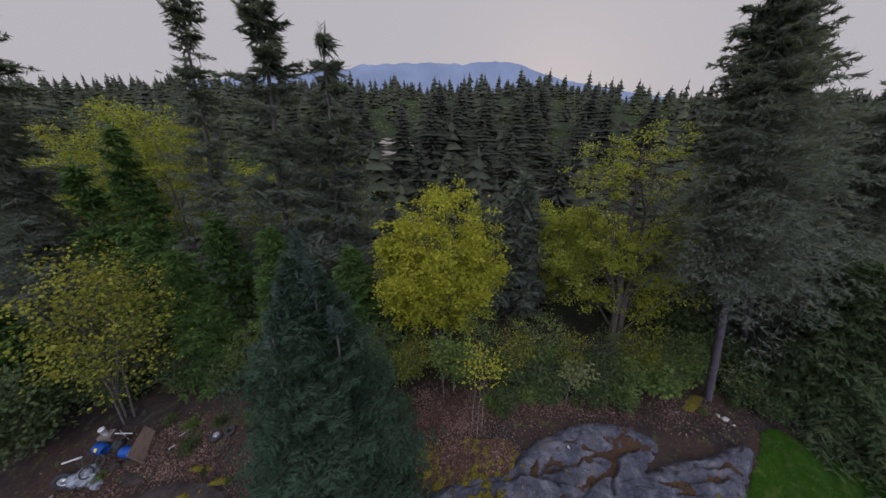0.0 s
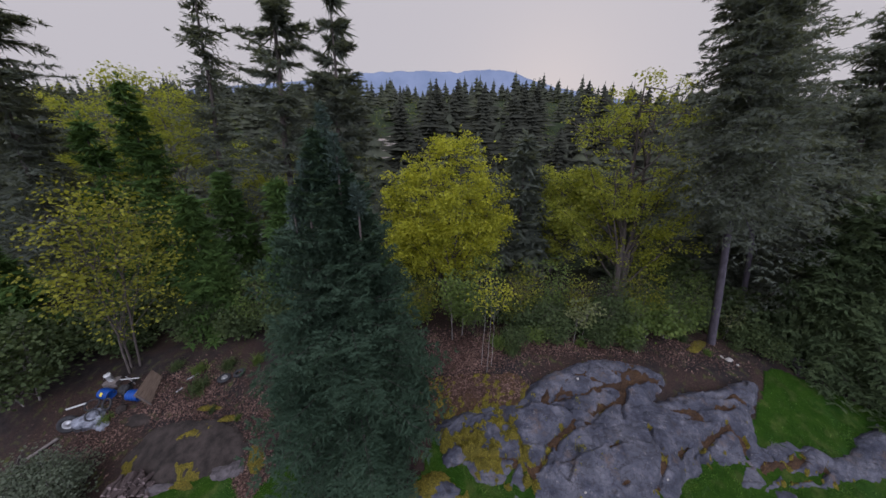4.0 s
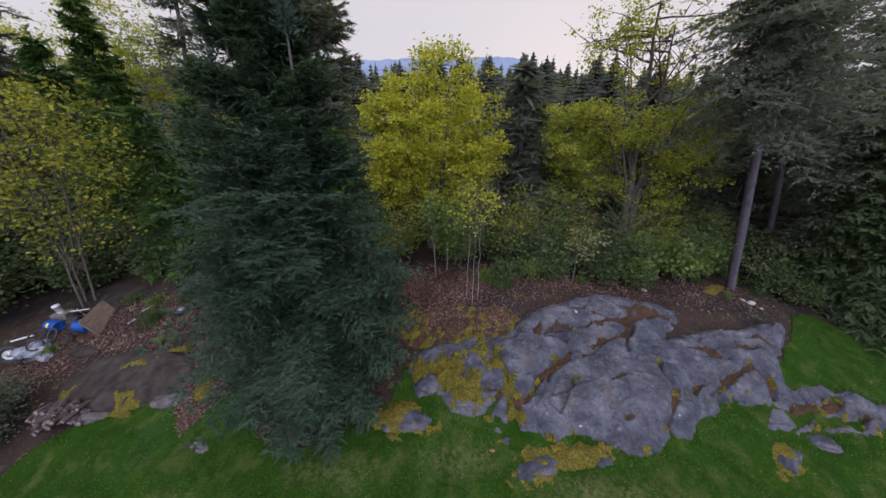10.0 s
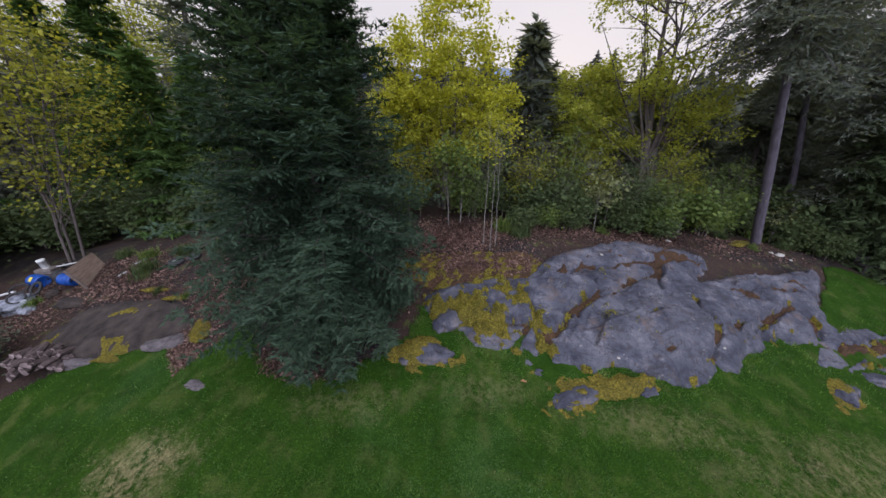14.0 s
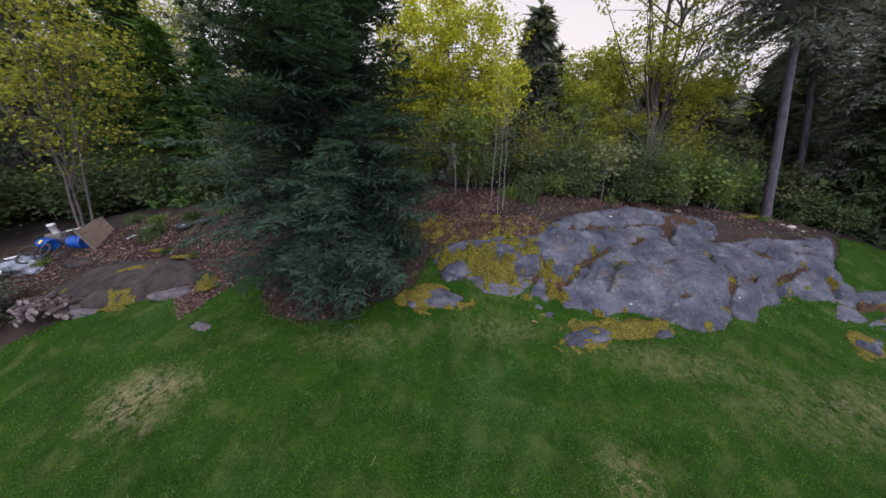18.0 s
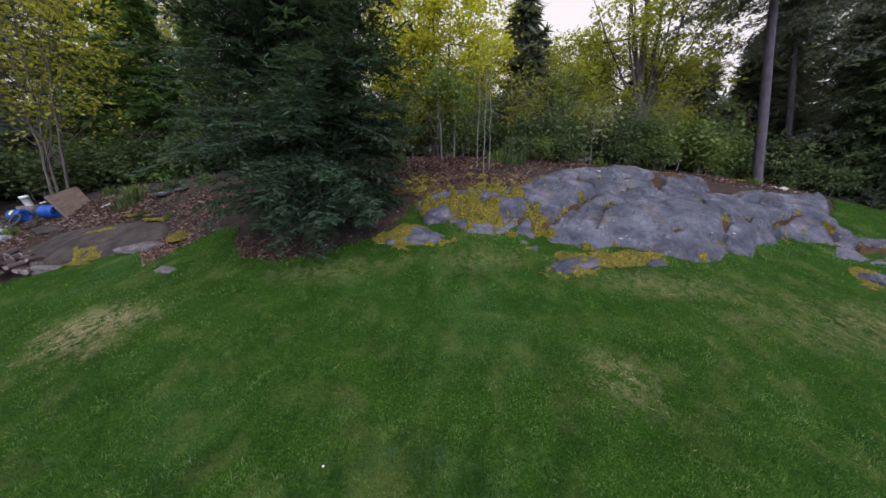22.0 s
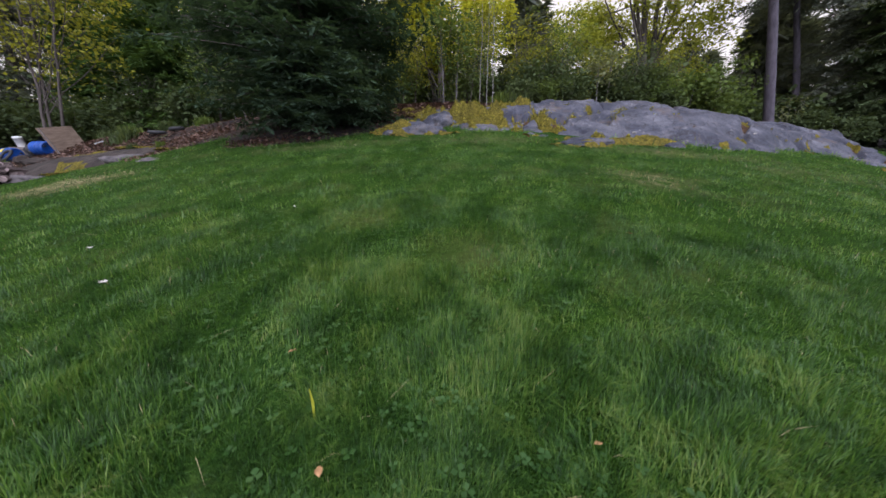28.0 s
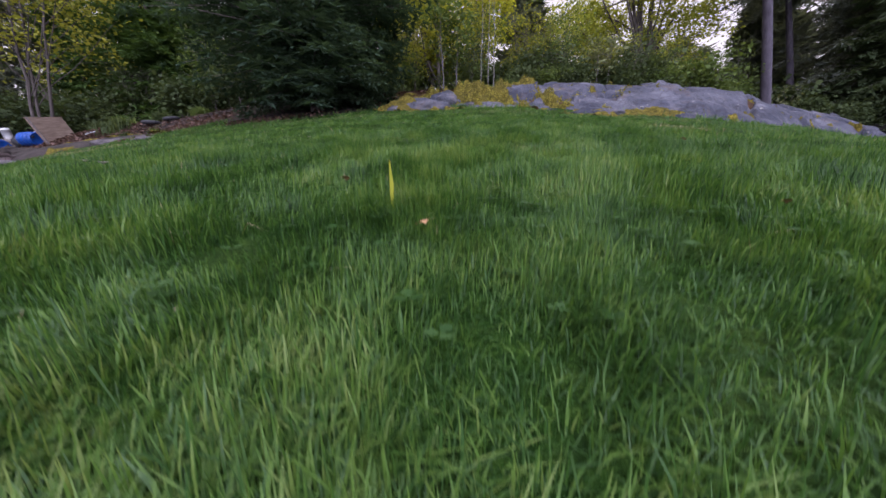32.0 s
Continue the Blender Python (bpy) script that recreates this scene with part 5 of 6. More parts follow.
def moss_fuzz():
    """Short moss shoots that roughen the cushions."""
    r = np.random.RandomState(23)
    q = np.column_stack([r.uniform(-0.8, 6.0, 60000), r.uniform(4.5, 8.0, 60000)])
    m, k = moss_height(q[:, 0], q[:, 1]), rock_height(q[:, 0], q[:, 1])
    ok = (m > k - 0.01) & (m > ground_height(q[:, 0], q[:, 1])) & (rock_edge(q[:, 0], q[:, 1]) > -0.35)
    q, m = q[ok][:26000], m[ok][:26000]
    p = np.column_stack([q, m - 0.004])
    a = r.uniform(0, 6.28, len(p))
    d = unit(np.stack([np.cos(a), np.sin(a), r.uniform(0.3, 1.4, len(p))], 1))
    tagged(new("moss_shoots", mesh_np("moss_shoots", *needles(p, d, unit(np.cross(d, r.normal(0, 1, p.shape))), r.uniform(0.02, 0.05, len(p)), 0.022), MOSS_TIP)), "fine yellow-green moss shoots on the rock", "moss", kind="stuff")


MOSS_TIP = leaf_mat("moss_tips", [(0.0, (0.04, 0.04, 0.01)), (0.5, (0.15, 0.14, 0.02)), (1.0, (0.34, 0.3, 0.05))], 0.2, spread=0.8, patch_size=3.0)
moss_fuzz()


def clover():
    """Low trefoil leaves in the turf."""
    r = np.random.RandomState(14)
    c = []
    for x, y, s, n in ((0.3, -0.75, 0.5, 240), (1.6, 2.3, 1.0, 900), (0.2, 2.8, 0.9, 600), (0.9, -1.0, 0.35, 140), (-0.3, 0.5, 0.7, 260)):
        c.append(r.normal(0, 1, (n, 2)) * s * np.array([1, 0.6]) + [x, y])
    c = np.concatenate(c)
    c = np.column_stack([c, ground_height(c[:, 0], c[:, 1]) + r.uniform(0.035, 0.06, len(c))])
    a = r.uniform(0, 6.28, len(c))
    P, D, S = [], [], []
    for k in range(3):
        b = a + k * 2.094
        d = unit(np.stack([np.cos(b), np.sin(b), 0.15 + 0 * b], 1))
        P.append(c)
        D.append(d)
        S.append(unit(np.cross(d, np.array([0, 0, 1.0]))))
    L = np.tile(r.uniform(0.011, 0.02, len(c)), 3)
    tagged(new("clover", mesh_np("clover", *kites(np.concatenate(P), np.concatenate(D), np.concatenate(S), L, L * 1.0, 0.6), GRASS_BLUE)), "patches of small clover leaves in the lawn", "clover", kind="stuff")


clover()


def petal_flower(x, y, h, size, label):
    """A small pale flower head on a stalk."""
    f = thing("flower", (x, y, float(ground_height(x, y)) + 0.02), label, "flower", "flowers in the lawn")
    part("stalk", mesh_np("stalk", *tube([(0, 0, 0), (0.003, 0, h * 0.5), (0, 0.002, h)], [0.0016, 0.0014, 0.0012], 5), SHRUB), f)
    a = np.linspace(0, 6.28, 10)[:-1]
    d = unit(np.stack([np.cos(a), np.sin(a), 0.5 + 0 * a], 1))
    part("petals", mesh_np("petals", *kites(np.tile([[0, 0, h]], (9, 1)), d, unit(np.cross(d, np.array([0, 0, 1.0]))), size, size * 0.55), PETAL), f)


PETAL = plain_mat("petal", (0.42, 0.38, 0.36), (0.6, 0.56, 0.54), 60, 0.6, 0.0)
petal_flower(-0.9, -0.37, 0.055, 0.022, "small pinkish-white flower on a thin stalk in grass")
petal_flower(-1.54, 0.12, 0.055, 0.02, "small white flower on a thin stalk in grass")
petal_flower(-0.52, 0.75, 0.05, 0.018, "small white flower on a thin stalk in grass")


def dead_leaf(x, y, z, size, turn, label="curled orange-brown fallen leaf on the grass"):
    bm = bmesh.new()
    grid = [[bm.verts.new(((u - 0.5) * size, (v - 0.5) * size * 0.6 * math.sin(math.pi * min(max(u, 0.06), 0.94)) ** 0.6, 0.12 * size * math.cos(3 * v) + 0.1 * size * math.sin(4 * u))) for v in (0, 0.33, 0.67, 1)]
            for u in np.linspace(0, 1, 7)]
    for i in range(6):
        for j in range(3):
            bm.faces.new((grid[i][j], grid[i + 1][j], grid[i + 1][j + 1], grid[i][j + 1]))
    me = bpy.data.meshes.new("dead_leaf")
    bm.to_mesh(me)
    bm.free()
    me.materials.append(LEAF_BROWN)
    ob = new("dead_leaf", me)
    ob.matrix_world = pose(x, y, z, 14, 8, turn)
    tagged(ob, label, "leaf", "fallen leaves on the lawn")


LEAF_BROWN = plain_mat("leaf_brown", (0.2, 0.10, 0.04), (0.42, 0.24, 0.12), 40, 0.8, 0.2)
for x, y, s, t in ((1.1, -1.09, 0.022, 20), (0.22, -0.8, 0.03, 70), (0.45, -1.15, 0.028, 130), (1.9, 0.2, 0.04, 10), (2.3, 4.55, 0.15, 10)):
    dead_leaf(x, y, float(ground_height(x, y)) + (0.06 if y < 3 else 0.08), s, t, "curled orange-brown fallen leaf on the grass" if y < 3 else "large pale dry leaf at the rock's foot")

bx, by = 0.38, -1.01
z0 = float(ground_height(bx, by)) + 0.02
tagged(new("tall_grass", mesh_np("tall_grass", np.array([[bx - 0.003, by, z0], [bx + 0.003, by, z0], [bx + 0.005, by, z0 + 0.07], [bx - 0.003, by, z0 + 0.07], [bx + 0.001, by - 0.005, z0 + 0.115], [bx - 0.001, by - 0.005, z0 + 0.115]]),
                                  np.array([[0, 1, 2, 3], [3, 2, 4, 5]]), MAPLE)), "single tall yellow-green blade above the lawn", "grass blade")


def tuft(x, y, size, n, mat, label, seed):
    r = np.random.RandomState(seed)
    me = mesh_np("grass_tuft", *blades(r.normal(0, 1, (n, 2)) * size * 0.4 + [x, y], size, size * 0.07, 0.7, r), mat)
    tagged(new("grass_tuft", me), label, "grass", "weed tufts")


for i, (x, y, s, n) in enumerate([(-10.6, 9.02, 0.42, 260), (-11.04, 9.8, 0.3, 420), (-9.73, 9.9, 0.3, 420), (-8.42, 10, 0.28, 380), (-12.35, 10.1, 0.3, 300), (-14.2, 8.23, 0.3, 160), (3.3, 9.99, 0.4, 300), (2.79, 10.38, 0.45, 260),
                                  (12.52, 11.6, 0.3, 260), (13.27, 10.84, 0.22, 220), (15.32, 11.46, 0.3, 220), (6.77, 10.59, 0.3, 160), (-1.13, 10.18, 0.35, 260), (15.04, 12.55, 0.4, 200), (-9.51, 8.23, 0.16, 260), (-8.2, 7.84, 0.14, 260)]):
    tuft(x, y, s, n, SHRUB if i % 2 else SHRUB_DARK, "green weed tuft in bare littered soil", 200 + i)
for i, (x, y, a, b) in enumerate([(-8.96, 5.93, 0.55, 0.2), (-9.51, 8.38, 0.6, 0.16), (-8.42, 7.94, 0.5, 0.14), (-6.67, 6.57, 0.3, 0.6), (13.08, 11.31, 0.9, 0.25)]):
    boulder((x, y, float(ground_height(x, y)) - 0.01), (a, b, 0.05), "flat yellow-green moss patch on bare soil", 300 + i, "moss_patch", 8 * i, MOSS, "moss")

BED_PALE = plain_mat("pale_stained_stone", (0.04, 0.034, 0.038), (0.13, 0.115, 0.12), 7, 0.95, 0.8, dist=0.05)
BED_ROCK = plain_mat("stained_bedrock", (0.01, 0.008, 0.007), (0.052, 0.04, 0.036), 2.6, 0.95, 0.8, dist=0.08)


def hump_reach(x, y):
    return np.hypot((x + 9.75) / 2.5, (y - 6.95 + 0.06 * (x + 9.75)) / 1.15) + 0.13 * wavy(x, y, 81, 1.8) + 0.05 * wavy(x, y, 82, 6)


def hump_height(x, y):
    k = np.clip(1 - hump_reach(x, y) ** 2, 0, 1)
    return ground_height(x, y) - 0.05 + 0.3 * np.sqrt(k) * step(0, 0.25, k) + 0.06 * wavy(x, y, 83, 2.2) + 0.025 * wavy(x, y, 84, 8)


def hump_moss(x, y):
    return hump_height(x, y) - 0.07 + 0.12 * wavy(x, y, 85, 2.6) + 0.05 * wavy(x, y, 86, 12) + 0.05 * np.exp(-((x + 9.0) / 0.8) ** 2 - ((y - 6.1) / 0.4) ** 2)


tagged(new("moss", sheet("moss", np.arange(-12.4, -7.2, 0.05), np.arange(5.6, 8.3, 0.05), hump_moss, MOSS, lambda x, y: hump_reach(x, y) < 0.95)), "thin yellow-green moss over brown bedrock", "moss", kind="stuff")
tagged(new("rock", sheet("rock", np.arange(-12.8, -6.8, 0.05), np.arange(5.4, 8.5, 0.05), hump_height, BED_ROCK, lambda x, y: hump_reach(x, y) < 1.02)), "low brown-stained bedrock hump with leaves on it", "rock")
boulder((-7.39, 6.22, float(ground_height(-7.39, 6.22)) - 0.10), (0.7, 0.35, 0.18), "pale bare rock edge beside the lawn", 22, mat=BED_PALE, turn=12)
boulder((-9.73, 5.88, float(ground_height(-9.73, 5.88)) - 0.06), (0.75, 0.16, 0.12), "pale flat stone edging the lawn", 23, mat=BED_PALE, turn=10)
boulder((-5.46, 4.75, float(ground_height(-5.46, 4.75)) - 0.05), (0.42, 0.16, 0.10), "pale flat stone edging the spruce bed", 24, mat=BED_PALE, turn=-8)
boulder((-12.46, 8.19, float(ground_height(-12.46, 8.19)) - 0.10), (0.6, 0.32, 0.18), "brown stone beside a leaning board", 25, mat=BED_ROCK, turn=10)


# ---- the things stored at the wood's edge ----
def ring(points, sides=24):
    """A body of revolution from (radius, height) points, as arrays; closed at both ends."""
    a = np.linspace(0, 2 * np.pi, sides, endpoint=False)
    v = np.array([[q * np.cos(t), q * np.sin(t), h] for q, h in points for t in a])
    n = len(points)
    i, j = np.meshgrid(np.arange(n - 1), np.arange(sides), indexing="ij")
    k = (j + 1) % sides
    return v, np.stack([i * sides + j, i * sides + k, (i + 1) * sides + k, (i + 1) * sides + j], -1).reshape(-1, 4)


def box_mesh(name, size, mat, bevel=0.01, at=(0, 0, 0)):
    bm = bmesh.new()
    bmesh.ops.create_cube(bm, size=1, matrix=Matrix.Translation(at) @ Matrix.Diagonal((*size, 1)))
    bmesh.ops.bevel(bm, geom=bm.edges[:], offset=min(bevel, min(size) * 0.45), segments=2, affect="EDGES")
    me = bpy.data.meshes.new(name)
    bm.to_mesh(me)
    bm.free()
    me.materials.append(mat)
    return me


BLUE = plain_mat("blue_plastic", (0.005, 0.04, 0.2), (0.01, 0.065, 0.3), 3, 0.4, 0.05)
WHITE = plain_mat("white_plastic", (0.42, 0.42, 0.43), (0.62, 0.62, 0.62), 5, 0.45, 0.05)
BLACK = plain_mat("black_rubber", (0.012, 0.012, 0.014), (0.04, 0.04, 0.045), 12, 0.7, 0.3)
TARP = plain_mat("grey_tarpaulin", (0.03, 0.033, 0.05), (0.34, 0.36, 0.42), 5, 0.5, 0.4)
PLY = plain_mat("weathered_plywood", (0.12, 0.085, 0.065), (0.27, 0.2, 0.16), 3, 0.85, 0.2, stretch=(1, 6, 6))
WOOD = plain_mat("split_wood", (0.022, 0.016, 0.016), (0.09, 0.066, 0.064), 8, 0.9, 0.4)
OLD_WOOD = plain_mat("grey_boards", (0.09, 0.075, 0.07), (0.22, 0.19, 0.18), 6, 0.9, 0.4, stretch=(1, 8, 8))
BENCH_WOOD = plain_mat("dark_grey_boards", (0.016, 0.015, 0.016), (0.05, 0.045, 0.045), 6, 0.9, 0.4, stretch=(1, 8, 8))
GREY_PIPE = plain_mat("dirty_plastic", (0.14, 0.14, 0.15), (0.34, 0.34, 0.35), 14, 0.6, 0.1)
PALE_WOOD = plain_mat("cut_wood", (0.09, 0.065, 0.066), (0.26, 0.2, 0.2), 9, 0.9, 0.4)
YELLOW = plain_mat("yellow_sticker", (0.55, 0.42, 0.04), (0.7, 0.55, 0.08), 20, 0.6, 0.0)
STEEL = plain_mat("dull_steel", (0.3, 0.3, 0.32), (0.5, 0.5, 0.52), 10, 0.45, 0.1, metal=0.8)


def drum(x, y, turn, tip, label, sticker):
    z = float(ground_height(x, y))
    d = new("drum")
    d.matrix_world = pose(x, y, z + 0.225, 90 + tip, 0, turn)
    tagged(d, label, "drum", "plastic drums")
    prof = [(0.001, -0.36), (0.19, -0.36), (0.215, -0.345), (0.235, -0.30), (0.245, -0.28), (0.232, -0.26), (0.24, -0.1), (0.25, -0.08), (0.24, -0.06), (0.24, 0.08), (0.25, 0.1), (0.24, 0.12), (0.232, 0.27), (0.245, 0.29),
            (0.235, 0.31), (0.21, 0.345), (0.2, 0.36), (0.19, 0.345), (0.001, 0.345)]
    prof = [(q * 0.94, h * 0.8) for q, h in prof]
    body = part("body", mesh_np("body", *ring(prof, 32), BLUE, True), d)
    for sx in (-1, 1):
        v, f = ring([(0.001, 0.276), (0.03, 0.276), (0.03, 0.30), (0.024, 0.304), (0.001, 0.304)], 14)
        part("bung", mesh_np("bung", v + np.array([0.12 * sx, 0.05, 0]), f, BLACK), body, "black screw bung")
    if sticker:
        a = np.linspace(-0.35, 0.35, 6) + 2.45
        v = np.array([[0.2385 * np.cos(t), 0.2385 * np.sin(t), h] for t in a for h in (-0.04, 0.1)])
        f = np.array([[2 * i, 2 * i + 2, 2 * i + 3, 2 * i + 1] for i in range(5)])
        part("sticker", mesh_np("sticker", v, f, YELLOW), body, "small yellow warning sticker")


drum(-14.96, 9.16, 78, 0, "blue plastic drum lying on its side with a yellow sticker", True)
drum(-13.39, 8.92, 84, 0, "blue plastic drum lying half behind a board", False)


def bucket(x, y, z):
    b = thing("bucket", (x, y, z), "white plastic bucket standing on a crate", "bucket", turn=20, lean=(3, -8))
    body = part("body", mesh_np("body", *ring([(0.001, 0), (0.1, 0), (0.105, 0.01), (0.118, 0.31), (0.126, 0.31), (0.126, 0.335), (0.12, 0.345), (0.12, 0.385), (0.105, 0.39), (0.001, 0.385)], 28), WHITE, True), b)
    a = np.linspace(0, np.pi, 12)
    part("handle", mesh_np("handle", *tube(np.stack([0.125 * np.cos(a), 0.02 + 0.07 * np.sin(a), 0.32 - 0.14 * np.sin(a)], 1), np.full(12, 0.004), 6), STEEL, True), body, "thin wire handle")


def crate(x, y, size, turn):
    c = thing("crate", (x, y, float(ground_height(x, y)) - 0.01), "dark weathered wooden crate under a bucket", "crate", turn=turn)
    w, d, h = size
    for i in range(3):
        zz = h * (0.18 + 0.31 * i)
        for sx, sy, ln in ((0, d / 2, w), (0, -d / 2, w)):
            part("slat", box_mesh("slat", (ln, 0.018, h * 0.24), OLD_WOOD, 0.004, (0, sy, zz)), c)
        for sx in (-w / 2, w / 2):
            part("slat", box_mesh("slat", (0.018, d - 0.03, h * 0.24), OLD_WOOD, 0.004, (sx, 0, zz)), c)
    part("top", box_mesh("top", (w + 0.02, d + 0.02, 0.02), OLD_WOOD, 0.004, (0, 0, h - 0.01)), c)


crate(-15.12, 9.65, (0.5, 0.4, 0.3), 15)
bucket(-15.12, 9.65, float(ground_height(-15.12, 9.65)) + 0.285)

# a plywood board with a batten along one edge, leaning on a drum
TL, TR, BR, BL = (Vector(v) for v in ((-12.72, 8.62, 2.12), (-13.0, 9.7, 2.32), (-12.66, 9.5, 1.5), (-12.45, 8.5, 1.3)))
ux, uy = (BR - BL).normalized(), (TL - BL).normalized()
uy = (uy - ux * ux.dot(uy)).normalized()
board = new("plywood_board")
board.matrix_world = Matrix.Translation((TL + TR + BR + BL) / 4) @ Matrix((ux, uy, ux.cross(uy))).transposed().to_4x4()
tagged(board, "brown weathered plywood board leaning on a drum", "board")
panel = part("panel", box_mesh("panel", (1.25, 0.92, 0.018), PLY, 0.004), board)
part("batten", box_mesh("batten", (0.04, 0.92, 0.04), OLD_WOOD, 0.006, (-0.58, 0, 0.028)), panel, "grey wooden batten along the edge")


def tyre(name, place, turns, big, small, label, rim=True, group="old tyres"):
    t = new(name)
    t.matrix_world = pose(*place, *turns)
    tagged(t, label, "tyre", group)
    a = np.linspace(0, 2 * np.pi, 36)
    b = np.linspace(0, 2 * np.pi, 12, endpoint=False)
    v = np.array([[(big + small * np.cos(q)) * np.cos(p), (big + small * np.cos(q)) * np.sin(p), small * 0.85 * np.sin(q)] for p in a[:-1] for q in b])
    n = 35
    i, j = np.meshgrid(np.arange(n), np.arange(12), indexing="ij")
    f = np.stack([i * 12 + j, ((i + 1) % n) * 12 + j, ((i + 1) % n) * 12 + (j + 1) % 12, i * 12 + (j + 1) % 12], -1).reshape(-1, 4)
    part("tread", mesh_np("tread", v, f, BLACK, True), t)
    if rim:
        part("rim", mesh_np("rim", *ring([(big - small * 0.75, -small * 0.5), (big - small * 0.7, 0), (big - small * 0.75, small * 0.5), (big - small * 1.1, small * 0.3), (0.05, small * 0.25), (0.05, small * 0.4), (0.001, small * 0.4)], 24), STEEL, True), t)
    return t


gz = lambda x, y: float(ground_height(x, y))
tyre("tyre", (-9.62, 9.36, gz(-9.62, 9.36) + 0.08), (4, 2, 0), 0.19, 0.075, "small black tyre on a steel rim lying flat")
tyre("tyre", (-9.02, 9.51, gz(-9.02, 9.51) + 0.07), (6, -6, 0), 0.17, 0.07, "small black tyre lying in dead leaves", False)
tyre("tyre", (-15.74, 8.14, gz(-15.74, 8.14) + 0.33), (72, 0, 25), 0.27, 0.10, "large black tyre propped against a bundle")
tyre("bicycle_tyre", (-14.75, 8.28, gz(-14.75, 8.28) + 0.40), (34, 14, 20), 0.21, 0.03, "thin black tyre over a grey tarpaulin", False)
tyre("bicycle_tyre", (-14.48, 8.68, gz(-14.48, 8.68) + 0.30), (52, 10, -20), 0.22, 0.045, "thin black tyre beside a grey tarpaulin", False)
tyre("bicycle_tyre", (-15.12, 7.99, gz(-15.12, 7.99) + 0.32), (48, -8, 0), 0.19, 0.035, "thin black tyre over a grey tarpaulin", False)
tyre("bicycle_tyre", (-15.12, 8.68, gz(-15.12, 8.68) + 0.42), (21.32, 9.55, 0), 0.23, 0.03, "thin black tyre over a grey tarpaulin", False)
boulder((-14.91, 8.33, gz(-14.91, 8.33) + 0.08), (0.5, 0.42, 0.32), "crumpled grey-white tarpaulin bundle under tyres", 31, "tarpaulin", 20, TARP, "tarpaulin")
boulder((-14.26, 8.09, gz(-14.26, 8.09) + 0.03), (0.3, 0.2, 0.15), "crumpled grey-white tarpaulin corner on leaves", 32, "tarpaulin", -20, TARP, "tarpaulin")


def pole(a, b, rad, mat, name, label, category):
    me = mesh_np(name, *tube([a, np.array(a) * 0.5 + np.array(b) * 0.5, b], [rad, rad, rad], 8), mat, True)
    tagged(new(name, me), label, category, "loose poles and boards")


for a, b, rad, mat, name, label in [((-14.64, 9.61, gz(-14.64, 9.61) + 0.3), (-13.55, 9.46, gz(-13.55, 9.46) + 0.42), 0.022, WHITE, "pipe", "white plastic pipe lying across the pile"), ((-14.53, 9.75, gz(-14.53, 9.75) + 0.28), (-13.66, 9.31, gz(-13.66, 9.31) + 0.33), 0.02, STEEL, "pipe", "dull steel pipe lying across the pile"),
                                    ((-16.63, 8.82, gz(-16.63, 8.82) + 0.05), (-15.9, 9.02, gz(-15.9, 9.02) + 0.06), 0.04, WHITE, "pipe", "short white pipe lying on soil"),
                                    ((-11.58, 8.97, gz(-11.58, 8.97) + 0.04), (-11.37, 9.12, gz(-11.37, 9.12) + 0.05), 0.03, GREY_PIPE, "pipe", "short white pipe lying in leaves"),
                                    ((-11.37, 9.41, gz(-11.37, 9.41) + 0.04), (-10.98, 9.65, gz(-10.98, 9.65) + 0.06), 0.03, GREY_PIPE, "pipe", "short white pipe lying in leaves"),
                                    ((-13.99, 9.65, gz(-13.99, 9.65) + 0.1), (-13.77, 9.21, gz(-13.77, 9.21) + 0.5), 0.05, BLACK, "post", "short dark post stub beside a drum")]:
    pole(a, b, rad, mat, name, label, "pipe" if name == "pipe" else "post")
boulder((-14.15, 9.26, gz(-14.15, 9.26) + 0.12), (0.22, 0.2, 0.24), "dark rubbish sack between two drums", 35, "sack", 0, BLACK, "sack")
boulder((-13.77, 8.58, gz(-13.77, 8.58) + 0.05), (0.2, 0.17, 0.16), "reddish-brown stone heap in leaves", 36, "rock", 0, BED_ROCK, "rock")


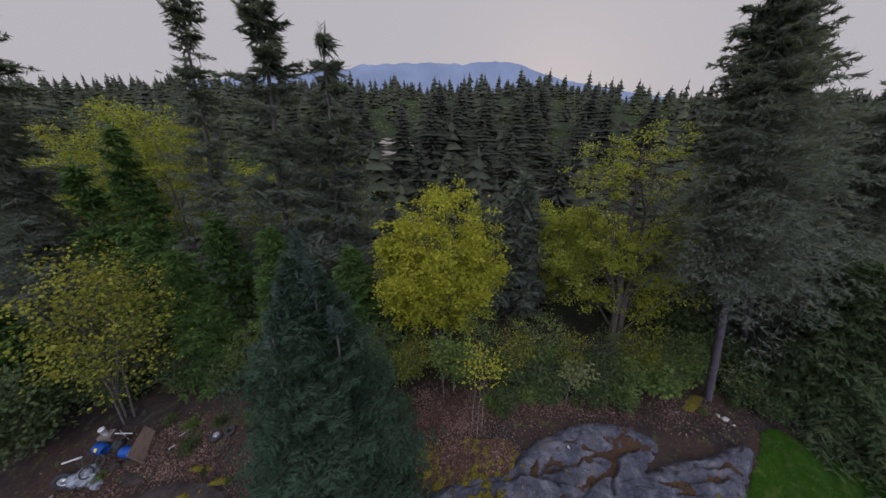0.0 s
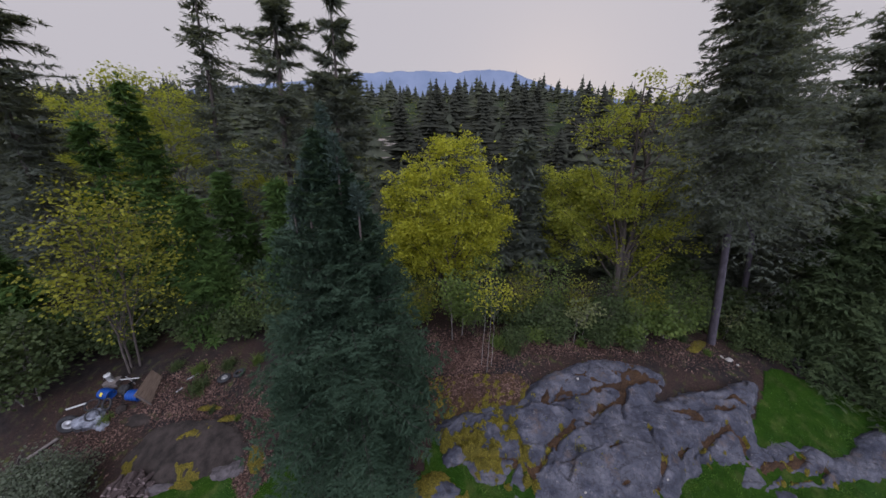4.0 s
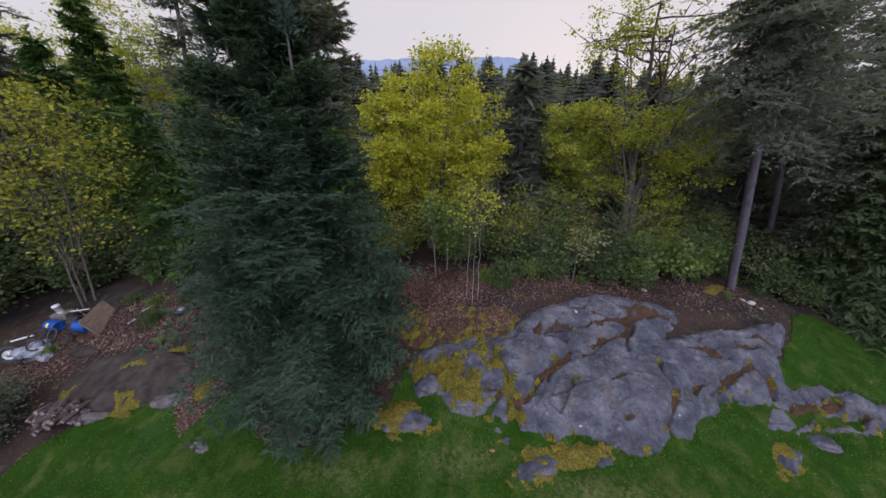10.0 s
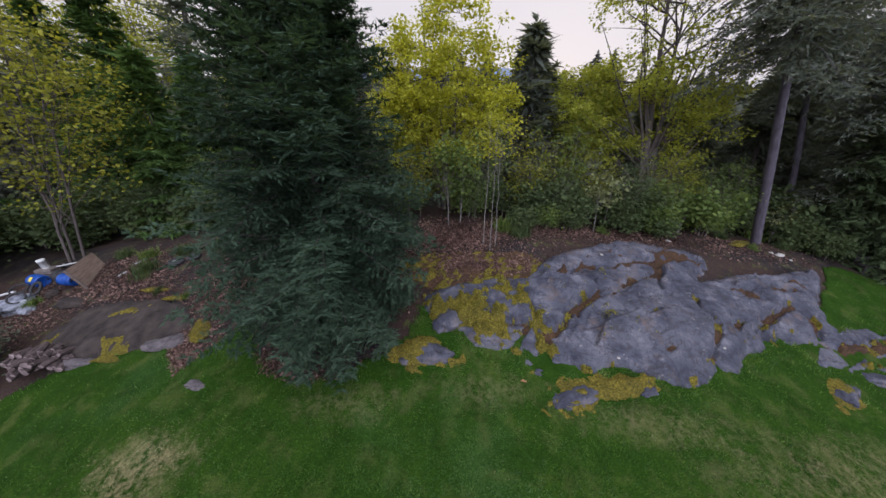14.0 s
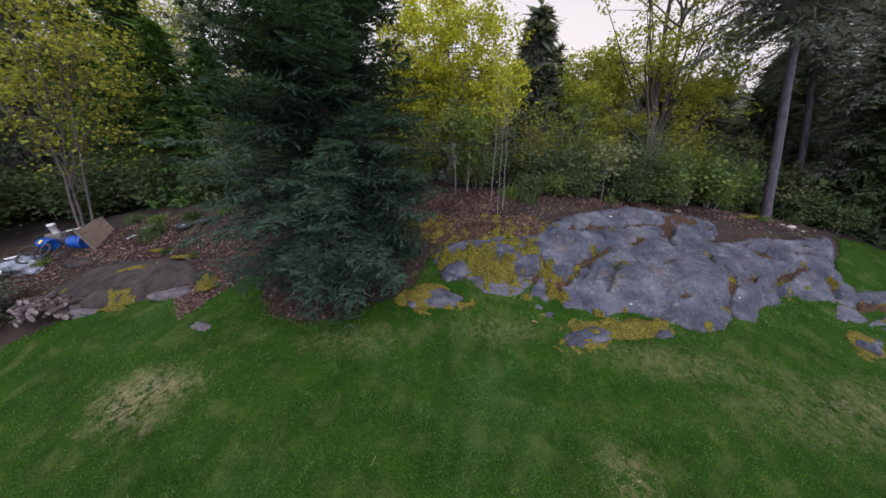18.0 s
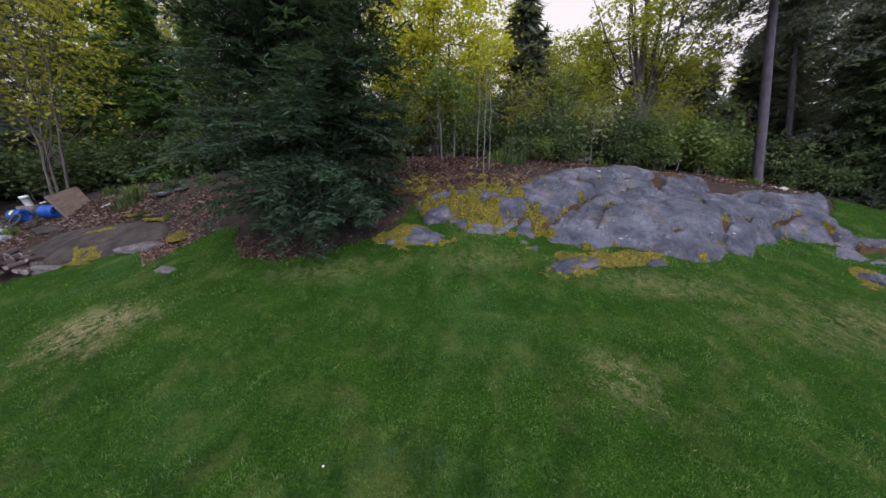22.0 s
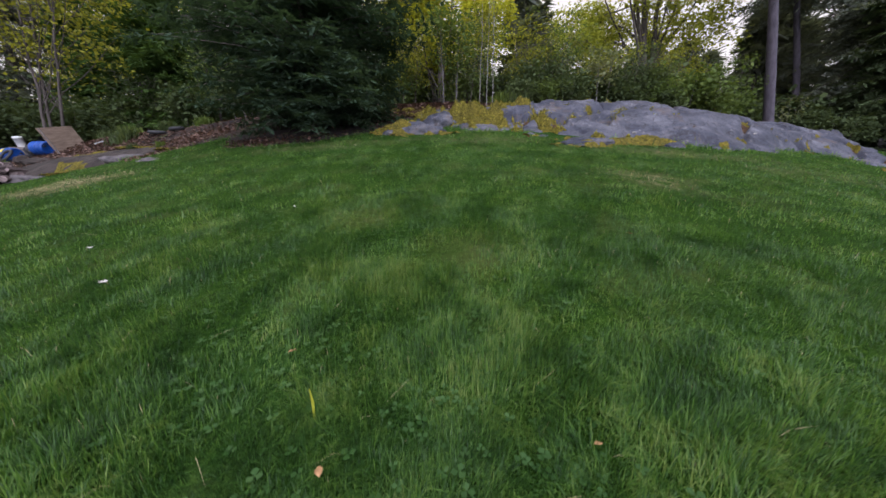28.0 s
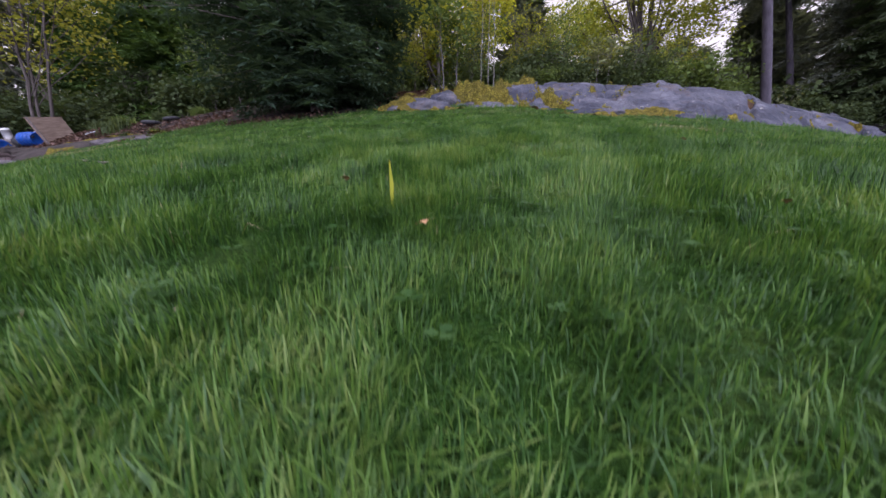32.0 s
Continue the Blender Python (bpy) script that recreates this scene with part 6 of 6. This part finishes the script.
def firewood():
    pile = thing("firewood_pile", (-10.98, 5.83, gz(-10.98, 5.83)), "heap of split firewood at the lawn's edge", "firewood", turn=8)
    r = np.random.RandomState(17)
    shapes = []
    for k in range(5):
        bm = bmesh.new()
        ln, rad = r.uniform(0.26, 0.34), r.uniform(0.065, 0.095)
        n = 5 + k % 2
        a0 = r.uniform(0, 6)
        ends = []
        for sx in (-1, 1):
            ends.append([bm.verts.new((sx * ln / 2 + r.normal(0, 0.012), rad * (0.8 + 0.35 * r.rand()) * math.cos(a0 + 2 * math.pi * i / n), rad * (0.8 + 0.35 * r.rand()) * math.sin(a0 + 2 * math.pi * i / n))) for i in range(n)])
        bm.faces.new(ends[0][::-1]).material_index = 1
        bm.faces.new(ends[1]).material_index = 1
        for i in range(n):
            bm.faces.new((ends[0][i], ends[0][(i + 1) % n], ends[1][(i + 1) % n], ends[1][i]))
        bmesh.ops.bevel(bm, geom=bm.edges[:], offset=0.008, segments=1, affect="EDGES")
        bmesh.ops.recalc_face_normals(bm, faces=bm.faces)
        me = bpy.data.meshes.new("log")
        bm.to_mesh(me)
        bm.free()
        me.materials.append(WOOD)
        me.materials.append(PALE_WOOD)
        shapes.append(me)
    for i in range(110):
        x, y = r.normal(0, 0.34), r.normal(0, 0.2)
        x, y = max(-0.8, min(0.8, x)), max(-0.45, min(0.45, y))
        top = 0.66 * max(0.0, 1 - (x / 0.9) ** 2) * max(0.0, 1 - (y / 0.6) ** 2)
        z = 0.03 + top * r.uniform(0.25, 1.0)
        o = new("log", shapes[i % 5])
        o.parent = pile
        o.matrix_local = pose(x, y, z, r.uniform(0, 360), r.uniform(-12, 12), r.uniform(68, 112) if r.rand() < 0.85 else r.uniform(0, 180))


firewood()


def bench():
    b = thing("bench", (18.3, 10.5, gz(18.3, 10.5)), "low dark grey wooden bench under cedar boughs", "bench", turn=-12)
    for i in range(3):
        part("seat_slat", box_mesh("seat_slat", (1.25, 0.12, 0.035), BENCH_WOOD, 0.006, (0, -0.14 + 0.14 * i, 0.38)), b)
    for i in range(2):
        part("back_slat", box_mesh("back_slat", (1.25, 0.03, 0.1), BENCH_WOOD, 0.006, (0, 0.24, 0.5 + 0.13 * i)), b)
    for sx in (-0.52, 0.52):
        part("leg", box_mesh("leg", (0.07, 0.4, 0.36), BENCH_WOOD, 0.006, (sx, 0, 0.18)), b)
        part("back_post", box_mesh("back_post", (0.06, 0.05, 0.7), BENCH_WOOD, 0.006, (sx, 0.275, 0.35)), b)


bench()
for i, (x, y, s) in enumerate([(14.25, 10.64, 0.16), (14.53, 10.41, 0.07), (14.02, 10.78, 0.09), (9.39, 10.51, 0.1), (0.12, 6.15, 0.05), (4.79, 5.19, 0.04), (7.74, 5.57, 0.04), (5.78, 8.62, 0.06)]):
    q = rock_height(np.array([x]), np.array([y]))[0] if inside(np.array([x]), np.array([y]), OUTLINE)[0] > 0 else gz(x, y)
    boulder((x, y, float(q) + s * 0.15), (s, s * 0.7, s * 0.4), "small pale stone chip lying loose", 400 + i, "stone", 40 * i, PALE_BARK, "stone", "pale stones")
pole((-16.74, 7.16, gz(-16.74, 7.16) + 0.1), (-16.01, 7.84, gz(-16.01, 7.84) + 0.12), 0.06, OLD_WOOD, "post", "old grey post lying on soil", "post")
# a twig-flowered shrub beside the big fir
broadleaf("bush", on_ground(15.6, 12.28), 1.9, (0.6, 0.5), "small shrub with white flowers beside a fir trunk", 501, PALE_LEAF, stems=2, first=0.4, limbs=8, clumps=14, leaves=9, leaf=0.09, clump_r=0.2, trunk=0.015, category="shrub", hollow=0.1)
